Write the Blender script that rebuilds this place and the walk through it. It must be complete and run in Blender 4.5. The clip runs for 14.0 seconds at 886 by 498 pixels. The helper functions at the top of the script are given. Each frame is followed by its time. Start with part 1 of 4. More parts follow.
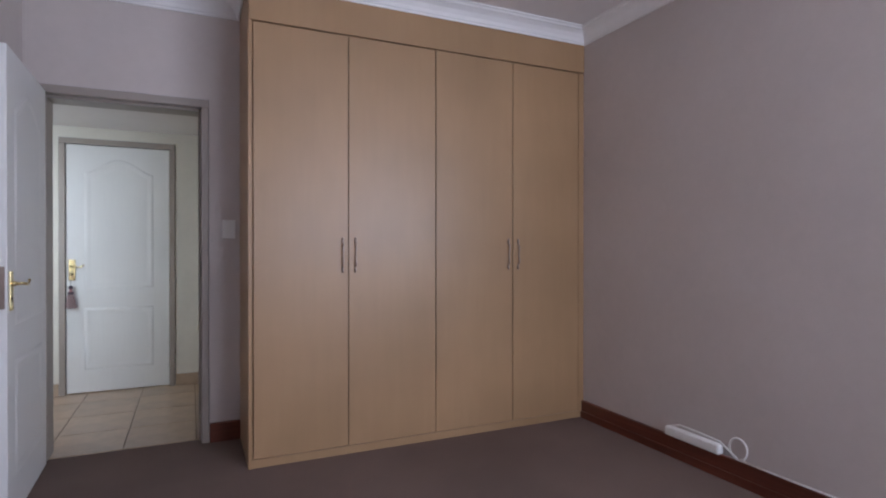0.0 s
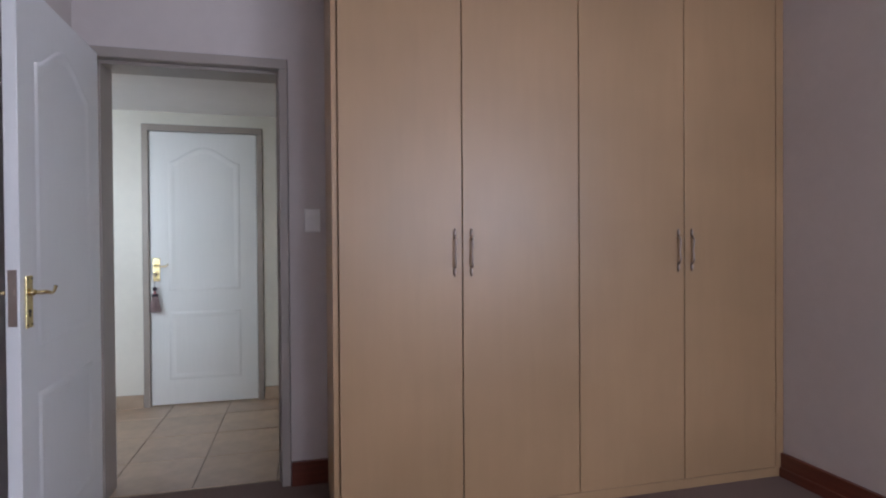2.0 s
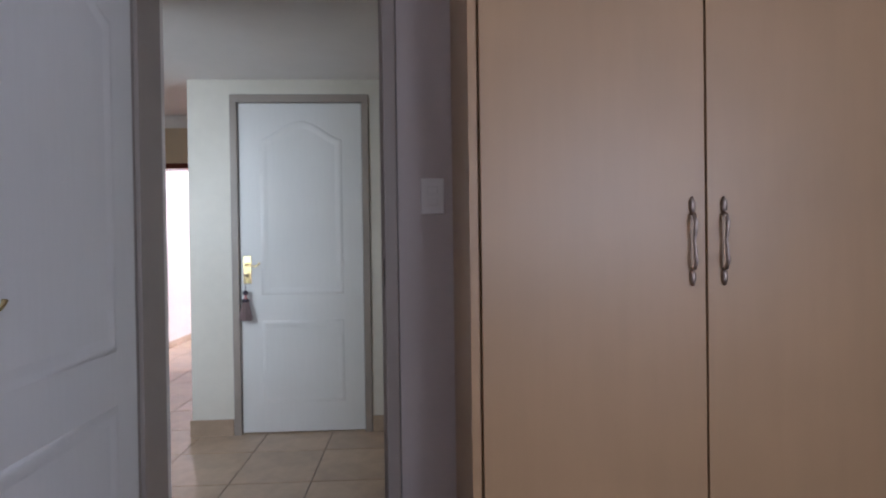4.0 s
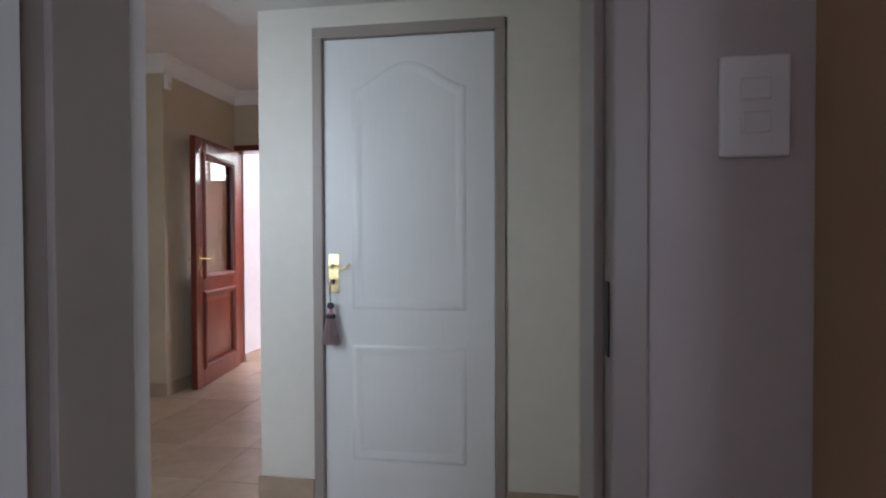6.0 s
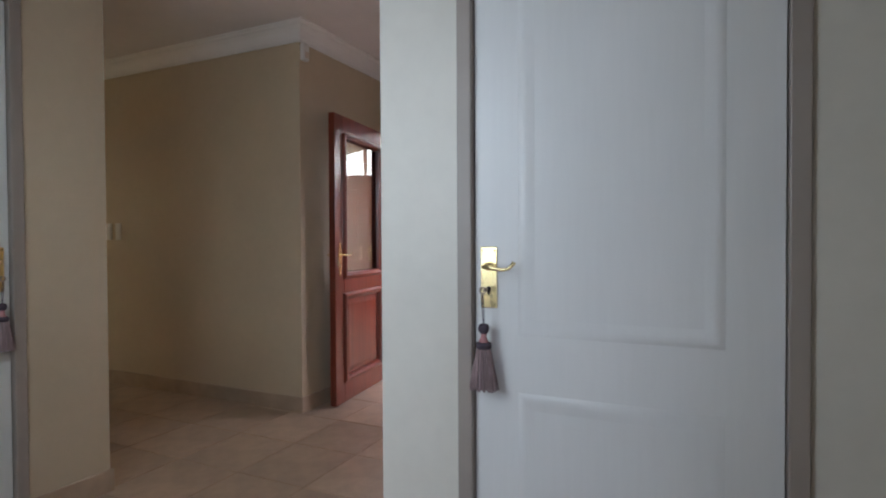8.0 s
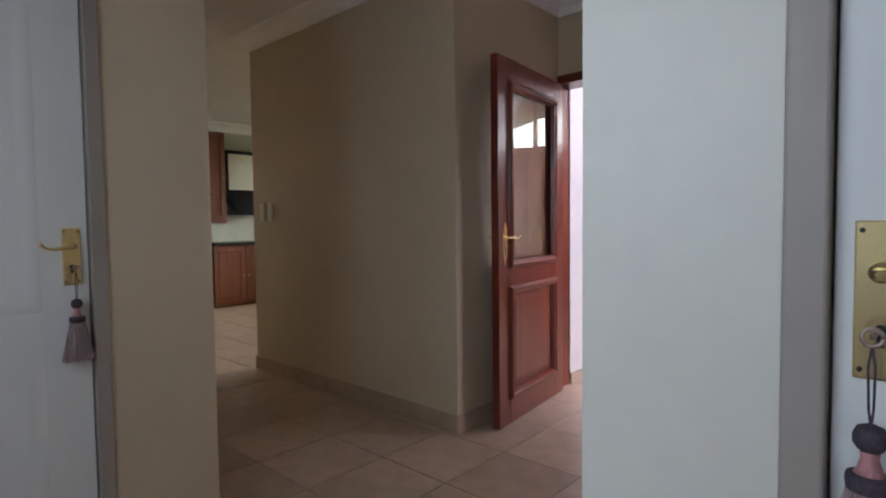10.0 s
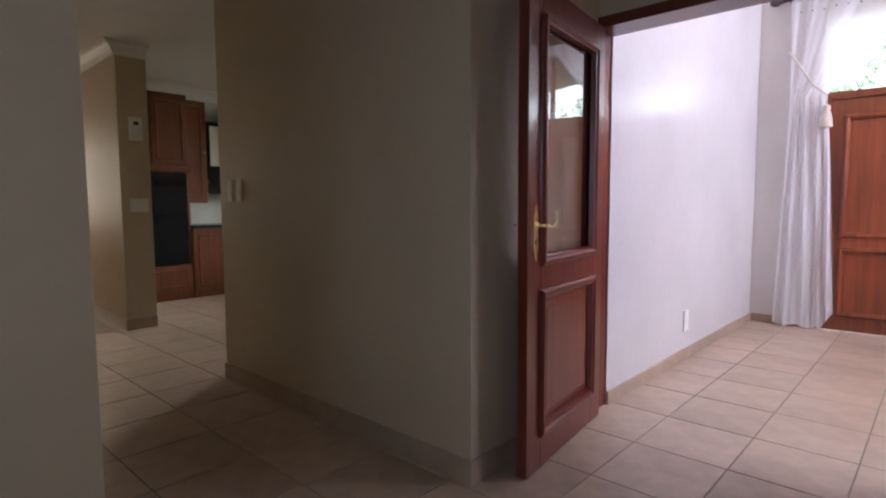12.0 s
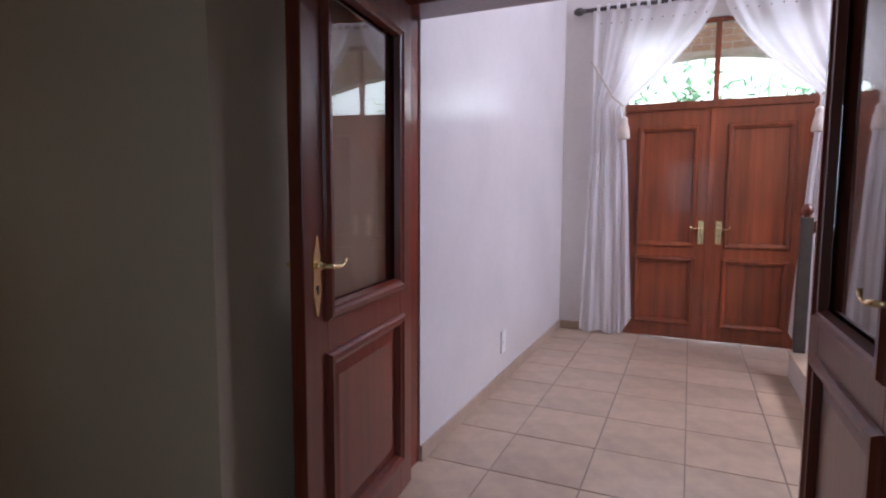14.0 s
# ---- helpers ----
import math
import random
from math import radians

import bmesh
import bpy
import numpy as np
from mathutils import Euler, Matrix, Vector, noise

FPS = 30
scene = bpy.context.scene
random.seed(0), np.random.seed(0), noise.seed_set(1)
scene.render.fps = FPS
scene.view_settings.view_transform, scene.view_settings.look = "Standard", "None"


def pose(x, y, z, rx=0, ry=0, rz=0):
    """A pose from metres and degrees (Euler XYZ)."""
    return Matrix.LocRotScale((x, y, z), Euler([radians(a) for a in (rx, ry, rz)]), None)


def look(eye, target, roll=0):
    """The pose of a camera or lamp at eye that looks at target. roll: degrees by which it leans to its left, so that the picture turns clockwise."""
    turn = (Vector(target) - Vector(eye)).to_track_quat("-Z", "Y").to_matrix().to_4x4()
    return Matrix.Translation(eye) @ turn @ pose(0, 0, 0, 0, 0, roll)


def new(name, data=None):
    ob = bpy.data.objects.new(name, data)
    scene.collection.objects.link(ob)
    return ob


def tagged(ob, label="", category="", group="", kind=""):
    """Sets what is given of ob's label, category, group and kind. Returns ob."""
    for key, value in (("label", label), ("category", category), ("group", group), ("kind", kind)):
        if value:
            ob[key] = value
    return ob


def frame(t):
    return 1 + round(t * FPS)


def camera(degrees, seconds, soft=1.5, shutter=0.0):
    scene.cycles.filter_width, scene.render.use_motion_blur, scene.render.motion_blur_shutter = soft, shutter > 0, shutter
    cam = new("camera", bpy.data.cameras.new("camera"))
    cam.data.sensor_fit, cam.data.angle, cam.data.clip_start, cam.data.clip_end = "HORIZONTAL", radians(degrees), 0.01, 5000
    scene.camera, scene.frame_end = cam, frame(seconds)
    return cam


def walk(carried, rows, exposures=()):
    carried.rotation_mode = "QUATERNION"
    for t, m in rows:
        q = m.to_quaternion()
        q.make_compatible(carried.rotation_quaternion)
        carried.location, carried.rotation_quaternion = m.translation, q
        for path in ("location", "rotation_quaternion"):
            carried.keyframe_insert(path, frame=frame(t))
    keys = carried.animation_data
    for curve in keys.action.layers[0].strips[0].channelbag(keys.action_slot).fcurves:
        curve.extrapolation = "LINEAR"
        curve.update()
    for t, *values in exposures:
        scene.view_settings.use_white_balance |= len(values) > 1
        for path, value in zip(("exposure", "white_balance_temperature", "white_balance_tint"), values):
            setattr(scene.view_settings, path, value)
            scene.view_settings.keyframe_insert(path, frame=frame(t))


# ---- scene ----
cam = camera(77.6, 14.0, soft=2.1)
PATH = [
    (0, (0.456, 0.244, 1.203), (1.288, 2.063, 1.195), 0.0),
    (0.5, (0.502, 0.408, 1.18), (1.278, 2.252, 1.173), -0.1),
    (1, (0.563, 0.628, 1.177), (1.262, 2.502, 1.164), -0.2),
    (1.5, (0.603, 0.852, 1.194), (1.197, 2.762, 1.172), -0.3),
    (2, (0.613, 1.098, 1.194), (1.112, 3.034, 1.174), -0.4),
    (2.5, (0.614, 1.344, 1.197), (1.024, 3.301, 1.173), -0.4),
    (3, (0.621, 1.602, 1.179), (0.932, 3.578, 1.159), -0.4),
    (5.5, (0.498, 2.958, 1.151), (0.293, 4.947, 1.132), -0.7),
    (6, (0.413, 3.238, 1.162), (0.117, 5.216, 1.127), -0.2),
    (6.5, (0.376, 3.446, 1.138), (-0.024, 5.406, 1.109), -0.1),
    (7, (0.314, 3.679, 1.143), (-0.209, 5.609, 1.108), -0.1),
    (7.5, (0.222, 3.931, 1.118), (-0.463, 5.809, 1.089), -0.2),
    (8, (0.109, 4.126, 1.119), (-0.736, 5.938, 1.085), -0.3),
    (8.5, (0.011, 4.318, 1.107), (-0.987, 6.051, 1.078), -0.4),
    (9, (-0.108, 4.511, 1.109), (-1.264, 6.143, 1.073), -0.5),
    (11.5, (-0.774, 5.221, 1.085), (-2.191, 6.625, 0.938), -0.5),
    (12, (-0.889, 5.351, 1.105), (-2.238, 6.82, 0.943), -0.3),
    (12.5, (-0.976, 5.478, 1.127), (-2.19, 7.058, 0.959), -0.2),
    (13, (-1.033, 5.618, 1.154), (-2.116, 7.29, 0.978), -0.0),
    (13.5, (-1.091, 5.774, 1.169), (-2.054, 7.518, 0.993), 0.1),
    (14, (-1.142, 5.944, 1.208), (-1.955, 7.763, 1.026), 0.3),
]
EXPOSURES = [(0, -0.05, 6450, 10), (3, -0.15, 6400, 10), (5.5, -0.45, 6300, 10), (7.5, -0.48, 6300, 9), (9, -0.55, 6250, 9), (11.5, -1.1, 5950, 11), (12.5, -1.3, 5850, 12), (14, -1.75, 5800, 12)]
walk(cam, [(t, look(eye, target, roll)) for t, eye, target, roll in PATH], EXPOSURES)


# ---- world, sun, window light and added fill lamps ----
world = bpy.data.worlds.new("world")
scene.world = world
world.use_nodes = True
wn = world.node_tree
sky = wn.nodes.new("ShaderNodeTexSky")
sky.sky_type, sky.sun_disc = "NISHITA", False
sky.sun_elevation, sky.sun_rotation = radians(58), radians(75)
wn.links.new(sky.outputs[0], wn.nodes["Background"].inputs[0])
wn.nodes["Background"].inputs[1].default_value = 0.15
sun = new("sun", bpy.data.lights.new("sun", "SUN"))
sun.data.energy, sun.data.angle, sun.data.color = 3.5, radians(0.5), (1.0, 0.95, 0.88)
sun.matrix_world = look((20, 5.2, 33), (0, 0, 0))


def window_light(name, eye, target, w, h, watts, colour):
    lamp = bpy.data.lights.new(name, "AREA")
    lamp.shape, lamp.size, lamp.size_y, lamp.energy, lamp.color = "RECTANGLE", w, h, watts, colour
    ob = new(name, lamp)
    ob.matrix_world = look(eye, target)
    return ob


window_light("bedroom_window_light", (2.1, -1.83, 1.55), (1.7, 0, 1.4), 1.15, 1.3, 58, (0.71, 0.78, 1.0))
window_light("bedroom_side_light", (2.94, -0.35, 1.55), (-0.3, 2.2, 1.1), 1.3, 1.3, 74, (0.71, 0.78, 1.0))
# Added lamp, unseen under the porch roof, in place of sky light
window_light("porch_fill_light", (-1.24, 12.2, 3.2), (-1.4, 9.6, 0.9), 1.5, 0.5, 150, (0.9, 0.92, 1.0))
window_light("lobby_window_light", (-1.15, 4.16, 1.45), (-0.95, 5.5, 0.7), 0.9, 1.15, 19, (0.77, 0.88, 1.0))
# Added fill lamp that brightens the entrance from an invented stairwell window
window_light("stair_fill_light", (1.68, 9.6, 3.4), (-1, 9.6, 1.6), 2.2, 1.6, 450, (0.84, 0.82, 1.0))
# Added yellowish fill for the kitchen; its window is invented too
window_light("kitchen_fill_light", (-6.6, 10.35, 1.6), (-6.9, 8, 1.2), 1.2, 1.0, 8, (1.0, 0.93, 0.5))
# Added warm fill along the passage to lift the hall walls
window_light("passage_fill_light", (-10.9, 6.5, 1.5), (-6, 6.5, 1.2), 0.9, 1.2, 72, (1.0, 0.84, 0.62))


# ---- materials ----
def material(name, colour, rough=0.5, metal=0.0, grain=(8, 8, 8), vary=0.12, stain=0.1, bump=0.0, bscale=200.0, coat=0.0, spec=0.5, piece=0.0):
    m = bpy.data.materials.new(name)
    m.use_nodes = True
    t = m.node_tree
    n, l = t.nodes, t.links
    p = n["Principled BSDF"]
    p.inputs["Roughness"].default_value = rough
    p.inputs["Metallic"].default_value = metal
    p.inputs["Specular IOR Level"].default_value = spec
    p.inputs["Coat Weight"].default_value = coat
    p.inputs["Coat Roughness"].default_value = 0.08
    co = n.new("ShaderNodeTexCoord")
    mp = n.new("ShaderNodeMapping")
    mp.inputs["Scale"].default_value = grain
    l.new(co.outputs["Object"], mp.inputs[0])
    fine = n.new("ShaderNodeTexNoise")
    fine.inputs["Scale"].default_value = 1.0
    fine.inputs["Detail"].default_value = 6
    fine.inputs["Roughness"].default_value = 0.6
    l.new(mp.outputs[0], fine.inputs["Vector"])
    wide = n.new("ShaderNodeTexNoise")
    wide.inputs["Scale"].default_value = 1.3
    wide.inputs["Detail"].default_value = 3
    l.new(co.outputs["Object"], wide.inputs["Vector"])

    def scaled(out, amount):
        a = n.new("ShaderNodeMapRange")
        a.inputs["From Min"].default_value, a.inputs["From Max"].default_value = 0.3, 0.7
        a.inputs["To Min"].default_value, a.inputs["To Max"].default_value = 1 - amount, 1 + amount
        l.new(out, a.inputs["Value"])
        return a.outputs[0]

    def times(a, b):
        x = n.new("ShaderNodeMath")
        x.operation = "MULTIPLY"
        l.new(a, x.inputs[0]), l.new(b, x.inputs[1])
        return x.outputs[0]

    factor = times(scaled(fine.outputs["Fac"], vary), scaled(wide.outputs["Fac"], stain))
    if piece:
        info = n.new("ShaderNodeObjectInfo")
        r = n.new("ShaderNodeMapRange")
        r.inputs["To Min"].default_value, r.inputs["To Max"].default_value = 1 - piece, 1 + piece
        l.new(info.outputs["Random"], r.inputs["Value"])
        factor = times(factor, r.outputs[0])
    mix = n.new("ShaderNodeVectorMath")
    mix.operation = "SCALE"
    mix.inputs[0].default_value = colour
    l.new(factor, mix.inputs["Scale"])
    l.new(mix.outputs[0], p.inputs["Base Color"])
    ro = n.new("ShaderNodeMapRange")
    ro.inputs["To Min"].default_value, ro.inputs["To Max"].default_value = max(0.02, rough - 0.06), min(1, rough + 0.06)
    l.new(wide.outputs["Fac"], ro.inputs["Value"])
    l.new(ro.outputs[0], p.inputs["Roughness"])
    if bump:
        b = n.new("ShaderNodeTexNoise")
        b.inputs["Scale"].default_value, b.inputs["Detail"].default_value = bscale, 4
        l.new(co.outputs["Object"], b.inputs["Vector"])
        bp = n.new("ShaderNodeBump")
        bp.inputs["Strength"].default_value, bp.inputs["Distance"].default_value = bump, 0.004
        l.new(b.outputs["Fac"], bp.inputs["Height"])
        l.new(bp.outputs[0], p.inputs["Normal"])
    return m


def glass_material(name, tint=(1, 1, 1)):
    m = bpy.data.materials.new(name)
    m.use_nodes = True
    p = m.node_tree.nodes["Principled BSDF"]
    p.inputs["Base Color"].default_value = (*tint, 1)
    p.inputs["Roughness"].default_value = 0.02
    p.inputs["Transmission Weight"].default_value = 1.0
    p.inputs["IOR"].default_value = 1.5
    return m


WALL = material("taupe wall paint", (0.54, 0.48, 0.45), 0.45, vary=0.02, stain=0.05, bump=0.12, bscale=60, grain=(20, 20, 20))
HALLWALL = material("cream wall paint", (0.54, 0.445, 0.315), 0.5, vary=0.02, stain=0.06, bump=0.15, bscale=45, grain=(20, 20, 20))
ENTRYWALL = material("semi gloss off white wall paint", (0.68, 0.64, 0.62), 0.24, vary=0.02, stain=0.05, bump=0.1, bscale=9, grain=(20, 20, 20))
# Pale plaster, its colour raised further in place of light bounced from the lobby
REVEAL = material("pale lobby wall paint lightened for bounce light", (0.76, 0.73, 0.69), 0.45, vary=0.02, stain=0.05, bump=0.12, bscale=50, grain=(20, 20, 20))
# Paler and less yellow than the cream of the hall walls
NORTHWALL = material("pale cream lobby wall", (0.66, 0.63, 0.555), 0.45, vary=0.02, stain=0.06, bump=0.12, bscale=50, grain=(20, 20, 20))
CEIL = material("white ceiling paint", (0.72, 0.69, 0.68), 0.8, vary=0.02, stain=0.04, bump=0.1, bscale=80)
CORNICE = material("white plaster cornice", (0.8, 0.79, 0.78), 0.6, vary=0.02, stain=0.05)
WHITE = material("white door enamel", (0.74, 0.74, 0.72), 0.33, vary=0.015, stain=0.04, bump=0.08, bscale=150, grain=(60, 60, 4))
TAUPE = material("taupe frame enamel", (0.33, 0.285, 0.25), 0.4, vary=0.04, stain=0.06, bump=0.06)
MAPLE = material("maple laminate", (0.36, 0.222, 0.115), 0.4, grain=(22, 22, 2.2), vary=0.03, stain=0.1, bump=0.02, bscale=90)
MAHOG = material("varnished mahogany", (0.14, 0.024, 0.011), 0.3, grain=(34, 34, 1.5), vary=0.3, stain=0.25, coat=0.35, bump=0.03, bscale=120)
MAHOGL = material("reddish varnished mahogany boards", (0.215, 0.05, 0.017), 0.32, grain=(26, 26, 1.2), vary=0.3, stain=0.3, coat=0.4, bump=0.03, bscale=120, piece=0.22)
SKIRT = material("mahogany skirting", (0.12, 0.03, 0.016), 0.35, grain=(2, 2, 40), vary=0.3, stain=0.2, coat=0.3)
CARPET = material("brown carpet", (0.19, 0.135, 0.115), 0.95, grain=(260, 260, 260), vary=0.35, stain=0.12, bump=1.0, bscale=420, spec=0.1)
TILE = material("beige ceramic tile", (0.43, 0.315, 0.225), 0.3, grain=(9, 9, 9), vary=0.14, stain=0.12, bump=0.1, bscale=35, piece=0.07)
GROUT = material("grey brown grout", (0.26, 0.21, 0.17), 0.9, vary=0.15, stain=0.2, bump=0.3)
TILESKIRT = material("beige tile skirting", (0.4, 0.3, 0.215), 0.35, grain=(9, 9, 9), vary=0.12, stain=0.15)
BRASS = material("polished brass", (0.9, 0.74, 0.4), 0.24, 1.0, vary=0.06, stain=0.1)
STEEL = material("brushed nickel", (0.36, 0.29, 0.25), 0.45, 1.0, vary=0.08, stain=0.1)
DARK = material("dark slot", (0.012, 0.011, 0.011), 0.6)
PLASTIC = material("white plastic", (0.78, 0.77, 0.74), 0.35, vary=0.01, stain=0.03)
GREYCORD = material("dark braid", (0.06, 0.045, 0.06), 0.85, grain=(300, 300, 300), vary=0.4)
TASSEL = material("mauve grey tassel yarn", (0.3, 0.22, 0.22), 0.9, grain=(160, 160, 6), vary=0.4, stain=0.2)
PINK = material("dusty pink yarn", (0.42, 0.2, 0.2), 0.9, grain=(160, 160, 20), vary=0.3)
CURTAIN = material("white voile", (0.86, 0.84, 0.84), 0.85, grain=(240, 240, 240), vary=0.05, stain=0.04, bump=0.2, bscale=260)
CREAM = material("cream tassel yarn", (0.66, 0.58, 0.5), 0.9, grain=(160, 160, 6), vary=0.2)
IRON = material("dark bronze pole", (0.09, 0.08, 0.075), 0.45, 0.4, vary=0.2)
BLACK = material("black oven glass", (0.012, 0.012, 0.014), 0.12, vary=0.1)
GRANITE = material("dark granite", (0.03, 0.03, 0.028), 0.2, grain=(120, 120, 120), vary=0.6)
KITWOOD = material("red brown cabinet wood", (0.15, 0.045, 0.018), 0.4, grain=(30, 30, 1.6), vary=0.25, stain=0.2)
SPLASH = material("pale splashback", (0.6, 0.6, 0.5), 0.4, vary=0.03)
BRICK = material("tan face brick", (0.42, 0.27, 0.18), 0.85, grain=(40, 40, 40), vary=0.2, bump=0.3, piece=0.18)
MORTAR = material("pale mortar", (0.5, 0.46, 0.4), 0.9)
LEAF = material("green leaves", (0.1, 0.2, 0.08), 0.6, vary=0.3, stain=0.3, piece=0.1)
BARK = material("grey bark", (0.16, 0.12, 0.09), 0.9, bump=0.6, bscale=40)
GRASS = material("lawn", (0.1, 0.14, 0.05), 0.95, grain=(3, 3, 3), vary=0.3, stain=0.3)
PAVE = material("porch paving", (0.5, 0.45, 0.4), 0.8, vary=0.1, stain=0.15)
GLASS = glass_material("clear glass")
ct = CURTAIN.node_tree
tr = ct.nodes.new("ShaderNodeBsdfTranslucent")
tr.inputs["Color"].default_value = (0.85, 0.83, 0.83, 1)
ms = ct.nodes.new("ShaderNodeMixShader")
ms.inputs[0].default_value = 0.5
ct.links.new(ct.nodes["Principled BSDF"].outputs[0], ms.inputs[1])
ct.links.new(tr.outputs[0], ms.inputs[2])
ct.links.new(ms.outputs[0], ct.nodes["Material Output"].inputs[0])
lt = LEAF.node_tree
ltr = lt.nodes.new("ShaderNodeBsdfTranslucent")
ltr.inputs["Color"].default_value = (0.36, 0.55, 0.36, 1)
lms = lt.nodes.new("ShaderNodeMixShader")
lms.inputs[0].default_value = 0.75
lt.links.new(lt.nodes["Principled BSDF"].outputs[0], lms.inputs[1])
lt.links.new(ltr.outputs[0], lms.inputs[2])
lt.links.new(lms.outputs[0], lt.nodes["Material Output"].inputs[0])


# ---- mesh helpers ----
def box(bm, x0, x1, y0, y1, z0, z1, bevel=0.0):
    r = bmesh.ops.create_cube(bm, size=1)
    for v in r["verts"]:
        v.co = Vector(((x0 + x1) / 2 + v.co.x * (x1 - x0), (y0 + y1) / 2 + v.co.y * (y1 - y0), (z0 + z1) / 2 + v.co.z * (z1 - z0)))
    if bevel:
        es = {e for v in r["verts"] for e in v.link_edges}
        bmesh.ops.bevel(bm, geom=list(es), offset=bevel, segments=2, affect="EDGES", profile=0.5)
    return bm


def boxm(*a, **k):
    return box(bmesh.new(), *a, **k)


def obj(name, bm, mat, parent=None, label="", category="", kind="", smooth=False, group=""):
    me = bpy.data.meshes.new(name)
    bmesh.ops.recalc_face_normals(bm, faces=bm.faces[:])
    bm.to_mesh(me)
    bm.free()
    me.materials.append(mat)
    if smooth:
        for p in me.polygons:
            p.use_smooth = True
    ob = new(name, me)
    ob.parent = parent
    return tagged(ob, label, category, group, kind)


def part(name, bm, mat, parent, label="", smooth=False):
    return obj(name, bm, mat, parent, label, smooth=smooth)


def thing(name, m, label, category, group="", kind=""):
    ob = new(name)
    ob.empty_display_size = 0.1
    ob.matrix_world = m
    return tagged(ob, label, category, group, kind)


def ring(bm, outline, profile, y0):
    """A moulding swept round a closed outline in the xz plane. profile: (inset, height) pairs; height goes to -y."""
    n = len(outline)
    loops = []
    for i, (x, z) in enumerate(outline):
        ax, az = outline[i - 1]
        bx_, bz = outline[(i + 1) % n]
        d1, d2 = Vector((x - ax, z - az)).normalized(), Vector((bx_ - x, bz - z)).normalized()
        n1, n2 = Vector((-d1.y, d1.x)), Vector((-d2.y, d2.x))
        m = (n1 + n2)
        m = m / max(0.3, m.dot(n1))
        loops.append([bm.verts.new((x + m.x * o, y0 - h, z + m.y * o)) for o, h in profile])
    for i in range(n):
        a, b = loops[i], loops[(i + 1) % n]
        for k in range(len(profile) - 1):
            bm.faces.new((a[k], b[k], b[k + 1], a[k + 1]))
    return bm


def tube(bm, pts, r, seg=8, caps=True):
    """A round bar along points; r is one radius or one for each point."""
    pts = [Vector(p) for p in pts]
    rs = r if isinstance(r, (list, tuple)) else [r] * len(pts)
    prev, rings = None, []
    for i, p in enumerate(pts):
        d = (pts[min(i + 1, len(pts) - 1)] - pts[max(i - 1, 0)]).normalized()
        up = prev if prev and abs(prev.dot(d)) < 0.95 else (Vector((0, 0, 1)) if abs(d.z) < 0.9 else Vector((1, 0, 0)))
        a = d.cross(up).normalized()
        b = a.cross(d).normalized()
        prev = b
        rings.append([bm.verts.new(p + rs[i] * (math.cos(2 * math.pi * k / seg) * a + math.sin(2 * math.pi * k / seg) * b)) for k in range(seg)])
    for a, b in zip(rings, rings[1:]):
        for k in range(seg):
            bm.faces.new((a[k], a[(k + 1) % seg], b[(k + 1) % seg], b[k]))
    if caps:
        bm.faces.new(rings[0][::-1])
        bm.faces.new(rings[-1])
    return bm


def lathe(bm, prof, seg=20, at=(0, 0, 0)):
    """A turned body round the z axis from (radius, z) pairs."""
    rings = [[bm.verts.new((at[0] + r * math.cos(2 * math.pi * k / seg), at[1] + r * math.sin(2 * math.pi * k / seg), at[2] + z)) for k in range(seg)] for r, z in prof]
    for a, b in zip(rings, rings[1:]):
        for k in range(seg):
            bm.faces.new((a[k], a[(k + 1) % seg], b[(k + 1) % seg], b[k]))
    bm.faces.new(rings[0][::-1])
    bm.faces.new(rings[-1])
    return bm


def prism(bm, pts, y0, y1):
    """A flat outline in the xz plane, given depth from y0 to y1."""
    a = [bm.verts.new((x, y0, z)) for x, z in pts]
    b = [bm.verts.new((x, y1, z)) for x, z in pts]
    bm.faces.new(a), bm.faces.new(b[::-1])
    for i in range(len(pts)):
        j = (i + 1) % len(pts)
        bm.faces.new((a[i], b[i], b[j], a[j]))
    return bm


def structure(name, mat, *boxes, label="", category="", bevel=0.0):
    bm = bmesh.new()
    for b in boxes:
        box(bm, *b, bevel=bevel)
    return obj(name, bm, mat, None, label, category, "structure")


# ---- walls, floors, ceilings ----
# Plan: bedroom y < 3.92, lobby 4.19 to 5.56, passage to the west, entrance hall y > 7.98.
BED_L, BED_R, BED_B, DOORWALL = -0.375, 2.977, -1.8, 3.917
LOBBY_N, LOBBY_S, LOBBY_R, PIL = 5.56, 4.19, 0.63, -0.765
ENT_L, ENT_Y, FRONT = -2.232, 7.975, 11.09
BLOCK_X, BLOCK_Y, BLOCK_W = -2.229, 6.966, -4.26
CEIL_H, BED_H = 2.5, 2.715
structure("ground", GRASS, (-60, 60, -60, 60, -0.4, -0.22), label="green lawn round the house", category="ground")
structure("floor_carpet", CARPET, (BED_L - 0.1, BED_R + 0.1, BED_B - 0.1, 3.98, -0.2, 0.004), label="brown cut pile carpet of the bedroom", category="carpet")
floor = structure("floor", GROUT, (-11.2, 1.9, 3.98, FRONT + 0.1, -0.2, -0.005), label="beige ceramic floor tiles with dark grout", category="floor")
